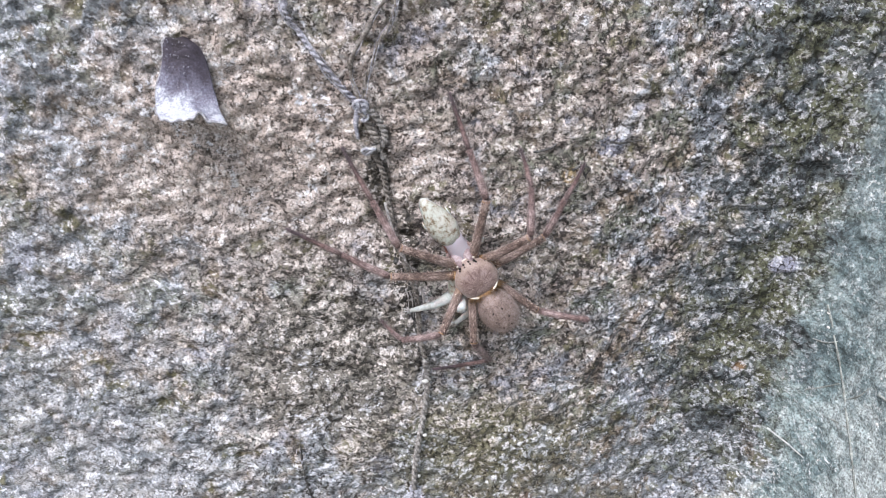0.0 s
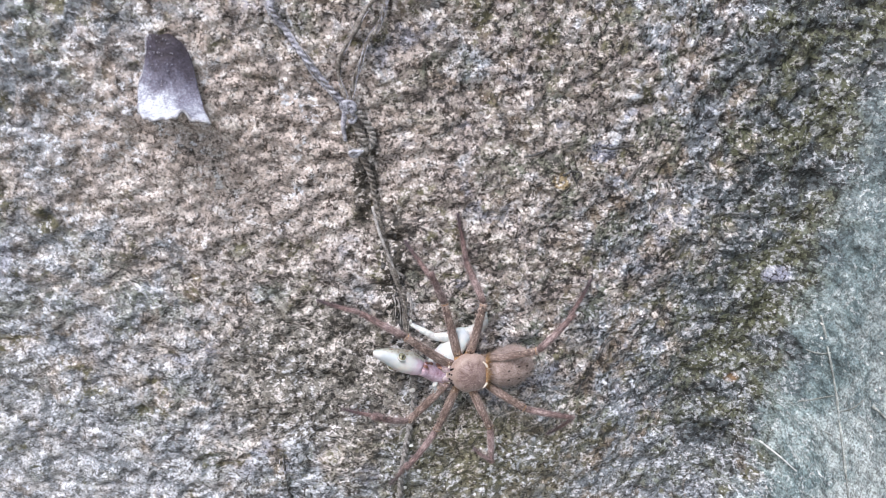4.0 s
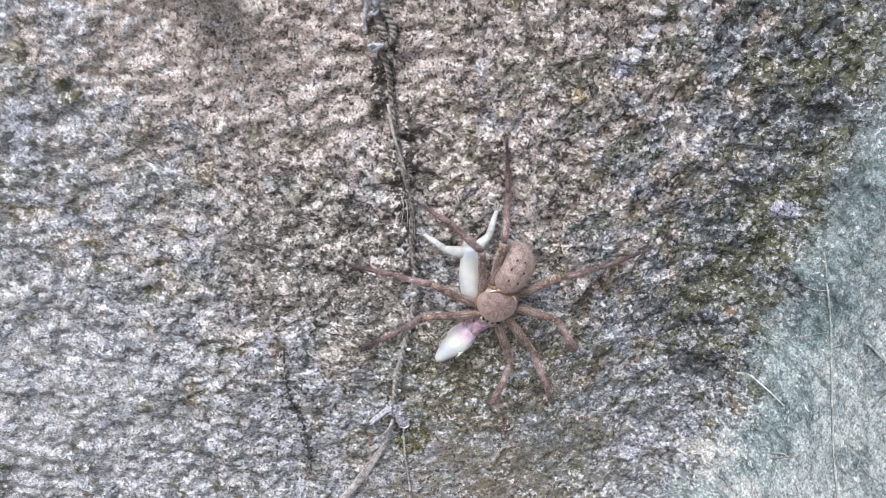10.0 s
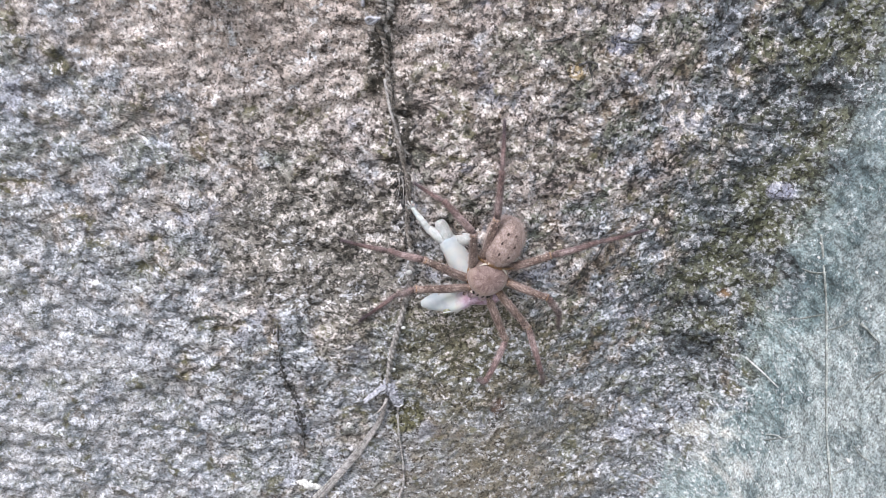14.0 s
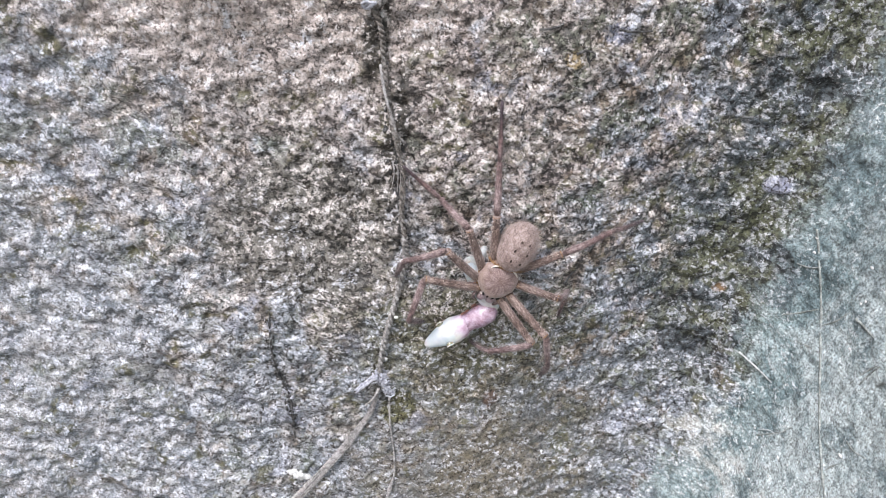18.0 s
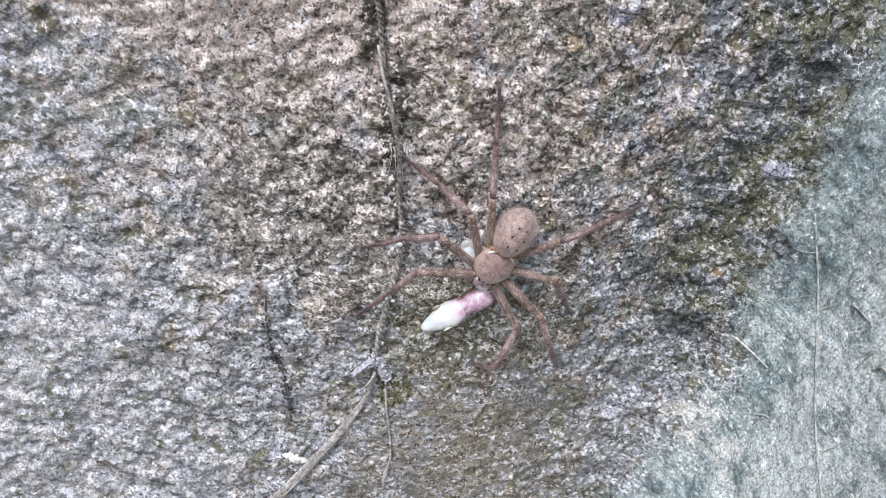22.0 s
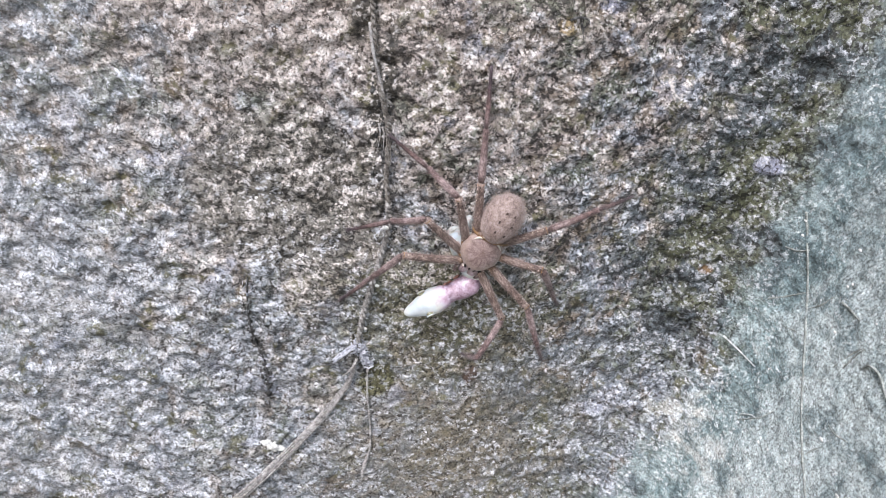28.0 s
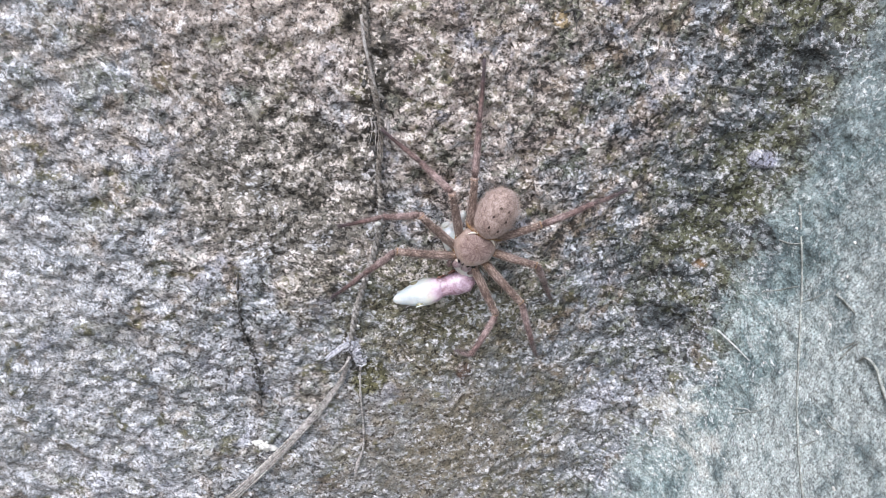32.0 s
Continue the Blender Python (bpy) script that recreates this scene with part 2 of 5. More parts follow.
    bump(nt, b, weave(nt, [(clump, 1.0), (gaps, -0.35), (clumps, 0.2), (flakes, 0.15), (dots, -0.25), (grain, 0.25)]), 0.6, 0.0005)
    return m


def soil_ground():
    m, nt, b = material("dry_soil", 0.95, 0.1)
    v = coords(nt)
    n = noise_tex(nt, v, 9, 6, 0.7)
    nt.links.new(ramp(nt, n, [(0.35, (0.07, 0.055, 0.04)), (0.5, (0.15, 0.12, 0.09)), (0.65, (0.24, 0.2, 0.15))]), b.inputs["Base Color"])
    bump(nt, b, n, 0.5, 0.02)
    return m


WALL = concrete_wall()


# ---- the corner of two walls ----
TABLE = np.random.default_rng(4).random((256, 256))


def value_noise(x, y, scale, shift=0.0):
    """Smooth noise of 0 to 1 on arrays."""
    x, y = x * scale + shift + 500, y * scale + shift * 1.7 + 500
    i, j = np.floor(x).astype(int), np.floor(y).astype(int)
    u, v = x - i, y - j
    u, v = u * u * (3 - 2 * u), v * v * (3 - 2 * v)
    i, j, i1, j1 = i % 256, j % 256, (i + 1) % 256, (j + 1) % 256
    return (TABLE[i, j] * (1 - u) + TABLE[i1, j] * u) * (1 - v) + (TABLE[i, j1] * (1 - u) + TABLE[i1, j1] * u) * v


def spaced(lo, a, b, hi, fine, grow=1.25):
    """Fine steps from a to b, growing steps out to lo and hi."""
    out = list(np.arange(a, b, fine))
    step = fine
    while out[-1] < hi:
        step *= grow
        out.append(min(out[-1] + step, hi))
    step = fine
    while out[0] > lo:
        step *= grow
        out.insert(0, max(out[0] - step, lo))
    return np.array(out)


def grid_mesh(name, places, mat):
    """A smooth mesh from a grid of places (rows, columns, 3)."""
    h, w, _ = places.shape
    k = np.arange(h * w).reshape(h, w)
    quads = np.stack([k[:-1, :-1], k[:-1, 1:], k[1:, 1:], k[1:, :-1]], -1).reshape(-1, 4)
    me = bpy.data.meshes.new(name)
    me.vertices.add(h * w)
    me.vertices.foreach_set("co", places.reshape(-1))
    me.loops.add(quads.size)
    me.loops.foreach_set("vertex_index", quads.reshape(-1))
    me.polygons.add(len(quads))
    me.polygons.foreach_set("loop_start", np.arange(0, quads.size, 4))
    me.polygons.foreach_set("use_smooth", np.ones(len(quads), bool))
    me.update(calc_edges=True)
    me.validate()
    me.materials.append(mat)
    return me


CORNER_X = 0.131


def corner_x(z):
    return CORNER_X + 0.1 * np.clip(z - 1.2, -0.12, 0.12)


def wall_relief(x, z):
    a, b = x * 0.97 + z * 0.24, z * 0.97 - x * 0.24
    r = 0.0030 * (value_noise(x, z, 28, 3) - 0.5)
    r += 0.0013 * (value_noise(a, b, 140, 9) - 0.5)
    r += 0.0015 * (value_noise(a * 0.9, b * 1.1, 290, 5) - 0.5)
    r += 0.0012 * (value_noise(a, b, 560, 2) - 0.5)
    r += 0.0016 * np.exp(-((x - 0.115) / 0.032) ** 2) * (value_noise(x * 0.3 + z * 0.1, z * 1.1, 230, 6) - 0.5)
    r += 0.0016 / (1 + np.exp((z - 1.175) / 0.012)) / (1 + np.exp((x - 0.02) / 0.015)) * (value_noise(x * 0.35, z + x * 0.3, 300, 8) - 0.5)
    r *= 1 - 0.55 * np.exp(-((x - 0.047) / 0.03) ** 2) / (1 + np.exp((z - 1.165) / 0.006))
    r += 0.0007 * (value_noise(x, z, 1050, 7) - 0.5)
    return r


def build_walls():
    zs = spaced(0.0, 1.085, 1.325, 2.4, 0.00055)
    xs = spaced(-1.6, -0.11, 0.15, 0.35, 0.00055)
    X, Z = np.meshgrid(xs, zs)
    Y = -wall_relief(X, Z) + 0.006 * np.exp(-((X - 0.1) / 0.03) ** 2)
    places = np.stack([X, Y, Z], -1)
    front = tagged(new("wall_north", grid_mesh("wall_north", places, WALL)), "rough weathered concrete wall with lichen and algae stains", "wall", kind="structure")
    sol = front.modifiers.new("thickness", "SOLIDIFY")
    sol.thickness, sol.offset = 0.15, -1
    # the ground under both walls
    r = spaced(-60, -0.5, 0.5, 60, 0.25, 1.6)
    GX, GY = np.meshgrid(r, r)
    tagged(new("ground", grid_mesh("ground", np.stack([GX, GY, 0 * GX], -1), soil_ground())), "bare brown soil at the foot of the walls", "ground", kind="structure")
    # the side wall meets it in a rounded inner corner
    us = spaced(-0.02, 0.0, 0.11, 1.2, 0.0006)
    U, Z = np.meshgrid(us, zs)
    y = 0.004 - U
    round_in = 0.015 * np.exp(-np.maximum(U, 0) / 0.009)
    x = corner_x(Z) + 0.004 - round_in - 0.7 * wall_relief(U + 3.1, Z) * (0.5 + 0.5 * np.exp(-U / 0.02))
    side = tagged(new("wall_east", grid_mesh("wall_east", np.stack([x, y, Z], -1), WALL)), "smoother grey-green concrete wall with fine roots", "wall", kind="structure")
    sol = side.modifiers.new("thickness", "SOLIDIFY")
    sol.thickness, sol.offset = 0.15, -1


build_walls()


# ---- mesh helpers ----
def part(name, bm, mat, parent=None, label="", smooth=True):
    me = bpy.data.meshes.new(name)
    bmesh.ops.recalc_face_normals(bm, faces=bm.faces)
    bm.to_mesh(me)
    bm.free()
    for p in me.polygons:
        p.use_smooth = smooth
    me.materials.append(mat)
    ob = new(name, me)
    ob.parent = parent
    return tagged(ob, label)


def curve(points, n):
    """n places along a smooth line through the points."""
    p = [Vector(q) for q in points]
    p = [2 * p[0] - p[1], *p, 2 * p[-1] - p[-2]]
    out = []
    for k in range(n):
        s = k / (n - 1) * (len(p) - 3)
        i = min(int(s), len(p) - 4)
        u = s - i
        a, b, c, d = p[i:i + 4]
        out.append(0.5 * (2 * b + (c - a) * u + (2 * a - 5 * b + 4 * c - d) * u * u + (3 * b - a - 3 * c + d) * u ** 3))
    return out


def ring_sweep(bm, rings):
    """Skin closed rings of equal size and close both ends."""
    made = [[bm.verts.new(v) for v in r] for r in rings]
    n = len(made[0])
    for a, b in zip(made[:-1], made[1:]):
        for k in range(n):
            bm.faces.new((a[k], a[(k + 1) % n], b[(k + 1) % n], b[k]))
    bm.faces.new(made[0])
    bm.faces.new(made[-1])


def tube(bm, places, radii, sides=8, up=(0, -1, 0), flat=1.0):
    rings = []
    n = len(places)
    for k, p in enumerate(places):
        d = (places[min(k + 1, n - 1)] - places[max(k - 1, 0)]).normalized()
        u = d.cross(Vector(up))
        if u.length < 1e-4:
            u = d.cross(Vector((0.3, 0.2, 0.9)))
        u.normalize()
        w = u.cross(d)
        r = radii(k / (n - 1)) if callable(radii) else radii
        rings.append([p + r * (math.cos(a) * u + flat * math.sin(a) * w) for a in np.linspace(0, 2 * math.pi, sides, endpoint=False)])
    ring_sweep(bm, rings)


def loft(bm, stations, sides=14, bumpy=0.0):
    """Oval rings along x: (x, y, z, half width, half height)."""
    rings = []
    for x, y, z, w, h in stations:
        ring = []
        for a in np.linspace(0, 2 * math.pi, sides, endpoint=False):
            v = Vector((x, y + w * math.cos(a), z + h * math.sin(a)))
            if bumpy:
                v += (noise.noise_vector(v * 700) + 0.6 * noise.noise_vector(v * 1900)) * bumpy
            ring.append(v)
        rings.append(ring)
    ring_sweep(bm, rings)


def ball(bm, at, r, squash=(1, 1, 1), seg=10):
    m = Matrix.Translation(at) @ Matrix.Diagonal((squash[0] * r, squash[1] * r, squash[2] * r, 1))
    return bmesh.ops.create_uvsphere(bm, u_segments=seg, v_segments=max(6, seg * 2 // 3), radius=1, matrix=m)["verts"]


def spike(bm, at, way, length, r):
    """A thin three-sided hair."""
    way = Vector(way).normalized()
    u = way.orthogonal().normalized()
    w = way.cross(u)
    base = [bm.verts.new(Vector(at) + r * (math.cos(a) * u + math.sin(a) * w)) for a in (0, 2.1, 4.2)]
    tip = bm.verts.new(Vector(at) + way * length)
    for k in range(3):
        bm.faces.new((base[k], base[(k + 1) % 3], tip))


def wall_y(x, z):
    """The front wall's surface at a place."""
    return float(-wall_relief(np.array(x), np.array(z)) + 0.006 * math.exp(-((x - 0.1) / 0.03) ** 2))


def on_wall(points, lift):
    return [Vector((x, wall_y(x, z) - lift, z)) for x, z in points]


def side_x(y, z):
    """The side wall's surface at a place."""
    u = 0.004 - y
    round_in = 0.015 * math.exp(-max(u, 0) / 0.009)
    return float(corner_x(np.array(z)) + 0.004 - round_in - 0.7 * wall_relief(np.array(u + 3.1), np.array(z)) * (0.5 + 0.5 * math.exp(-u / 0.02)))


def on_side(points, lift):
    return [Vector((side_x(y, z) - lift, y, z)) for y, z in points]


def mottled(name, dark, mid, light, scale, rough=0.7, relief=0.3, size=0.0003, spec=0.3):
    """A two-scale mottled surface; scale: spots in a metre."""
    m, nt, b = material(name, rough, spec)
    v = coords(nt)
    n1, n2 = noise_tex(nt, v, scale, 4, 0.6, 0.4), noise_tex(nt, v, scale * 5, 3, 0.6)
    f = maths(nt, "ADD", maths(nt, "MULTIPLY", n1, 0.65), maths(nt, "MULTIPLY", n2, 0.35))
    nt.links.new(ramp(nt, f, [(0.36, dark), (0.5, mid), (0.64, light)]), b.inputs["Base Color"])
    bump(nt, b, maths(nt, "ADD", n1, n2), relief, size)
    return m


TWINE = mottled("weathered_twine", (0.06, 0.052, 0.047), (0.19, 0.172, 0.158), (0.42, 0.4, 0.39), 700, 0.9)
TWINE_OLD = mottled("blue_grey_twine", (0.15, 0.15, 0.18), (0.37, 0.37, 0.43), (0.66, 0.67, 0.75), 900, 0.9)
PALE_TWINE = mottled("grey_twine", (0.08, 0.075, 0.072), (0.25, 0.238, 0.23), (0.52, 0.505, 0.5), 800, 0.9)
FIBRE = mottled("dry_plant_fibre", (0.14, 0.13, 0.128), (0.36, 0.342, 0.338), (0.62, 0.608, 0.612), 900, 0.85)
DARK = mottled("black_mould", (0.015, 0.015, 0.016), (0.06, 0.058, 0.058), (0.2, 0.2, 0.2), 1100, 0.9)
WHITE = mottled("chalky_white", (0.45, 0.45, 0.44), (0.7, 0.7, 0.69), (0.85, 0.85, 0.85), 700, 0.8)
PALE_WEB = mottled("cobweb_white", (0.24, 0.245, 0.29), (0.48, 0.49, 0.56), (0.72, 0.73, 0.8), 900, 0.8)
ROOT = mottled("grey_rootlet", (0.12, 0.13, 0.12), (0.26, 0.28, 0.27), (0.45, 0.48, 0.46), 500, 0.85)
PALE_ROOT = mottled("pale_rootlet", (0.3, 0.33, 0.33), (0.5, 0.53, 0.53), (0.68, 0.71, 0.71), 500, 0.85)


# ---- twine, fibres and litter on the walls ----
def plies(thing, path, r, turns, n, mat, count=2):
    """Twisted plies along a path, each a part."""
    places = curve(path, n)
    for j in range(count):
        line = []
        for k, p in enumerate(places):
            d = (places[min(k + 1, n - 1)] - places[max(k - 1, 0)]).normalized()
            u = d.cross(Vector((0, -1, 0))).normalized()
            w = u.cross(d)
            a = 2 * math.pi * (turns * k / (n - 1) + j / count)
            line.append(p + 0.55 * r * (math.cos(a) * u + math.sin(a) * w))
        bm = bmesh.new()
        tube(bm, line, lambda s: r * 0.62 * (0.92 + 0.16 * noise.noise(Vector((s * 40, j, r * 900)))), 7)
        part("ply", bm, mat, thing)


def bundle(thing, path, spread, count, r, mat, name="fibre"):
    """A flat cord of loose fibres that wander about a line."""
    places = curve(path, 90)
    for j in range(count):
        o, ph = random.uniform(-1, 1), random.uniform(0, 6)
        a, b = sorted((random.uniform(0, 0.25), random.uniform(0.75, 1)))
        line = []
        for k in range(int(90 * a), int(90 * b)):
            p = places[k]
            d = (places[min(k + 1, 89)] - places[max(k - 1, 0)]).normalized()
            u = d.cross(Vector((0, -1, 0))).normalized()
            w = spread * (0.75 * o + 0.45 * math.sin(k / 9 + ph) + 0.2 * math.sin(k / 3.1 + 2 * ph))
            line.append(p + u * w + Vector((0, -0.0004 * math.sin(k / 7 + 1.7 * ph), 0)))
        bm = bmesh.new()
        tube(bm, line, lambda s: r * (0.8 + 0.5 * noise.noise(Vector((s * 30, j, 5)))), 6)
        part(name, bm, mat, thing)


def fuzz(thing, path, r, count, length, mat, name="frayed_fibre"):
    """Loose fibres that stick out of a cord."""
    places = curve(path, 80)
    bm = bmesh.new()
    for _ in range(count):
        p = random.choice(places)
        way = Vector((random.uniform(-1, 1), -random.uniform(0, 0.6), random.uniform(-1, 1)))
        spike(bm, p + way * r * 0.3, way, length * random.uniform(0.4, 1.3), 0.00007)
    part(name, bm, mat, thing)


def knotted_twine():
    t = tagged(new("knotted_twine"), "weathered blue-grey twine, knotted, hanging on the wall", "twine")
    a = on_wall([(-0.0125, 1.2996), (-0.0119, 1.2956), (-0.0087, 1.291), (-0.0052, 1.2863), (-0.0002, 1.2802), (0.0045, 1.2756)], 0.0013)
    a.insert(0, Vector((-0.02, -0.001, 1.318)))
    plies(t, a, 0.00066, 11, 150, TWINE_OLD)
    bundle(t, a, 0.0009, 9, 0.00012, PALE_WEB)
    bundle(t, a, 0.0009, 4, 0.00013, TWINE)
    b = on_wall([(0.0107, 1.3006), (0.0078, 1.2964), (0.0054, 1.2915), (0.0033, 1.2878), (0.0023, 1.2847), (0.0026, 1.2816), (0.0036, 1.2785), (0.0044, 1.2759)], 0.0018)
    b.insert(0, Vector((0.018, -0.0015, 1.318)))
    bm = bmesh.new()
    tube(bm, curve(b, 60), lambda s: 0.00055 * (1 + 0.25 * math.sin(s * 23) + 0.1 * math.sin(s * 61)), 8)
    part("strand", bm, TWINE, t)
    c = on_wall([(0.0122, 1.3007), (0.0117, 1.2965), (0.0107, 1.2929), (0.0085, 1.2898), (0.0073, 1.2861), (0.0058, 1.2817), (0.0049, 1.2766)], 0.0018)
    c.insert(0, Vector((0.014, -0.0015, 1.318)))
    plies(t, c, 0.0005, 6, 90, TWINE)
    bundle(t, c, 0.0006, 5, 0.00012, TWINE_OLD)
    loop = on_wall([(0.0046, 1.2753), (0.0075, 1.2737), (0.0096, 1.2708), (0.0104, 1.2682), (0.0092, 1.2659), (0.0069, 1.265), (0.005, 1.2655)], 0.0018)
    plies(t, loop, 0.00085, 7, 80, PALE_TWINE)
    tie = bmesh.new()
    for k in range(3):
        tube(tie, [Vector((0.0062 + 0.0011 * math.cos(q) + 0.0004 * k, wall_y(0.0062, 1.2648) - 0.0024 - 0.0005 * math.sin(q + k), 1.2649 + 0.0008 * math.sin(q + 0.8 * k))) for q in np.linspace(0, 5.4, 18)], 0.00034, 6)
    part("tie_knot", tie, PALE_WEB, t, "pale lilac knot of the loop")
    plies(t, on_wall([(0.0049, 1.2743), (0.0065, 1.2712), (0.0078, 1.2688), (0.0089, 1.2672)], 0.0022), 0.0009, 3, 40, TWINE)
    bm = bmesh.new()
    tube(bm, curve(on_wall([(0.0041, 1.2746), (0.0036, 1.2714), (0.0042, 1.2677)], 0.0018), 20), lambda s: 0.0008 * (1 - 0.5 * s), 7)
    part("loose_end", bm, TWINE_OLD, t)
    bm = bmesh.new()
    for k in range(4):
        ang = 0.7 * k
        ring = [Vector((0.0046 + 0.0016 * math.cos(q) * math.cos(ang) + 0.0003 * k, wall_y(0.0046, 1.275) - 0.002 - 0.0008 * math.sin(q + k), 1.2757 - 0.0007 * k + 0.0013 * math.sin(q))) for q in np.linspace(0, 5.6, 22)]
        tube(bm, ring, 0.00042, 7)
    part("knot", bm, TWINE_OLD, t)
    fuzz(t, on_wall([(0.0040, 1.2768), (0.0046, 1.2755), (0.0052, 1.2738)], 0.0028), 0.0015, 90, 0.0018, PALE_WEB)
    fuzz(t, a, 0.0009, 260, 0.0017, TWINE_OLD)
    fuzz(t, b, 0.0008, 60, 0.0012, TWINE_OLD)
    fuzz(t, c, 0.0008, 60, 0.0012, TWINE_OLD)
    bundle(t, b, 0.0005, 3, 0.00011, TWINE_OLD)
    fuzz(t, loop, 0.001, 30, 0.0018, TWINE)


def hanging_twine():
    t = tagged(new("hanging_twine"), "brown twisted twine with frayed fibres, stuck to the wall", "twine")
    pts = [(0.0068, 1.2659), (0.01, 1.2599), (0.0111, 1.2548), (0.0126, 1.2482), (0.0143, 1.2414), (0.0161, 1.2358), (0.0183, 1.23), (0.0198, 1.2249), (0.0205, 1.2162), (0.0223, 1.2082), (0.0235, 1.2016), (0.0229, 1.1918), (0.0215, 1.1817), (0.0208, 1.174), (0.021, 1.1632)]
    line = on_wall(pts, 0.0008)
    plies(t, on_wall(pts[:10], 0.0008), 0.0007, 19, 300, TWINE)
    bundle(t, on_wall(pts[2:9], 0.0012), 0.0007, 6, 0.00016, TWINE)
    plies(t, on_wall(pts[9:], 0.0012), 0.00088, 12, 240, PALE_TWINE)
    side = on_wall([(0.0109, 1.2516), (0.0125, 1.2457), (0.0151, 1.2394), (0.0168, 1.2356), (0.0192, 1.2332)], 0.0012)
    bm = bmesh.new()
    tube(bm, curve(side, 40), lambda s: 0.00045 * (1 - 0.4 * s), 7)
    part("loose_strand", bm, FIBRE, t)
    fuzz(t, line, 0.0009, 260, 0.0019, TWINE)
    for k in range(6):
        x = 0.0165 + 0.0009 * k + random.uniform(-0.0004, 0.0004)
        bm = bmesh.new()
        tube(bm, curve(on_wall([(x, 1.2285 + random.uniform(-0.002, 0.001)), (x + random.uniform(-0.0002, 0.0011), 1.2255), (x + random.uniform(0, 0.0016), 1.2225 - random.uniform(0, 0.003))], 0.0009), 12), lambda q: 0.0003 * (1.1 - q), 5)
        part("brown_fibre", bm, FIBRE, t, "ragged brown fibre")
    # soft dark crust beside the cord
    bm = bmesh.new()
    for _ in range(70):
        x, z = random.choice(pts[5:10])
        x, z = x + random.gauss(-0.0015, 0.0011), z + random.gauss(0, 0.004)
        ball(bm, (x, wall_y(x, z), z), random.uniform(0.0003, 0.0007), (1, 0.6, random.uniform(0.7, 1.6)), 6)
    part("crust", bm, DARK, t, "black mould crust")
    for x, z, r in ((0.0227, 1.2012, 0.0007), (0.0172, 1.233, 0.0006), (0.0231, 1.1845, 0.0005), (0.0219, 1.1704, 0.0005)):
        bm = bmesh.new()
        ball(bm, (x, wall_y(x, z) - 0.0016, z), r, (1.3, 0.8, 0.9), 9)
        part("white_pellet", bm, WHITE, t)


def frayed_end():
    t = tagged(new("twine_end"), "white cobwebbed frayed end of the twine", "twine")
    bm = bmesh.new()
    for k in range(13):
        o = Vector((random.uniform(-0.0005, 0.0005), random.uniform(-0.0005, 0.0004), random.uniform(-0.0006, 0.0006)))
        tube(bm, [p + o for p in curve(on_wall([(0.0200, 1.1648), (0.0184, 1.1634), (0.0166, 1.1612), (0.0149, 1.1588)], 0.0022), 14)], lambda s: 0.0003 * (1 + 0.4 * math.sin(9 * s + k) - 0.4 * s * s), 6)
    part("flap", bm, PALE_WEB, t)
    bm = bmesh.new()
    for _ in range(90):
        s = random.random()
        p = Vector((0.0207 + 0.0038 * s + random.gauss(0, 0.0006), 0, 1.1655 - 0.0075 * s + random.gauss(0, 0.0007)))
        p.y = wall_y(p.x, p.z) - random.uniform(0.0003, 0.002)
        way = Vector((random.uniform(-1, 1), random.uniform(-0.5, 0.3), random.uniform(-1, 0.6))).normalized() * random.uniform(0.0006, 0.0016)
        tube(bm, [p - way, p + 0.3 * way.orthogonal(), p + way], random.uniform(0.0001, 0.0003), 5)
    part("web_tuft", bm, PALE_WEB, t)
    bm = bmesh.new()
    tube(bm, curve(on_wall([(0.0211, 1.1592), (0.0197, 1.1562), (0.0181, 1.1532)], 0.0022), 14), lambda s: 0.0004 * (1 - 0.5 * s), 6)
    part("bark_curl", bm, FIBRE, t)
    bm = bmesh.new()
    for _ in range(40):
        x, z = 0.0243 + random.gauss(0, 0.0012), 1.1565 + random.gauss(0, 0.001)
        ball(bm, (x, wall_y(x, z), z), random.uniform(0.0003, 0.0006), (1, 0.6, 1), 6)
    part("crust", bm, DARK, t, "black mould crust")


def fibre_strip():
    t = tagged(new("bark_strip"), "long grey-brown strip of dry palm fibre against the wall", "plant fibre")
    pts = [(0.0212, 1.1600), (0.0205, 1.1541), (0.0194, 1.1479), (0.0142, 1.1367), (0.0057, 1.1226), (-0.0048, 1.1073), (-0.0200, 1.0850), (-0.036, 1.064)]
    places = curve(on_wall(pts, 0.0013), 70)
    for k in range(11):
        off = (k - 5) / 5
        line = []
        for i, p in enumerate(places):
            s = i / 69
            d = (places[min(i + 1, 69)] - places[max(i - 1, 0)]).normalized()
            u = d.cross(Vector((0, -1, 0))).normalized()
            width = 0.0003 + 0.0011 * min(1, s * 1.35)
            line.append(p + u * off * width * (1 + 0.15 * math.sin(9 * s + k)) + Vector((0, -0.0004 * (1 - off * off) - 0.0003 * math.sin(14 * s + 2.4 * k), 0)))
        bm = bmesh.new()
        n = 70 if 2 < k < 8 else random.randint(46, 69)
        tube(bm, line[:n], lambda s: 0.00014 + 0.00023 * min(1, s * 1.8) * (0.75 + 0.3 * math.sin(2.3 * k + 9 * s)), 6, flat=0.7)
        part("strand", bm, FIBRE, t)
    fuzz(t, on_wall(pts[2:], 0.0013), 0.001, 46, 0.002, FIBRE)


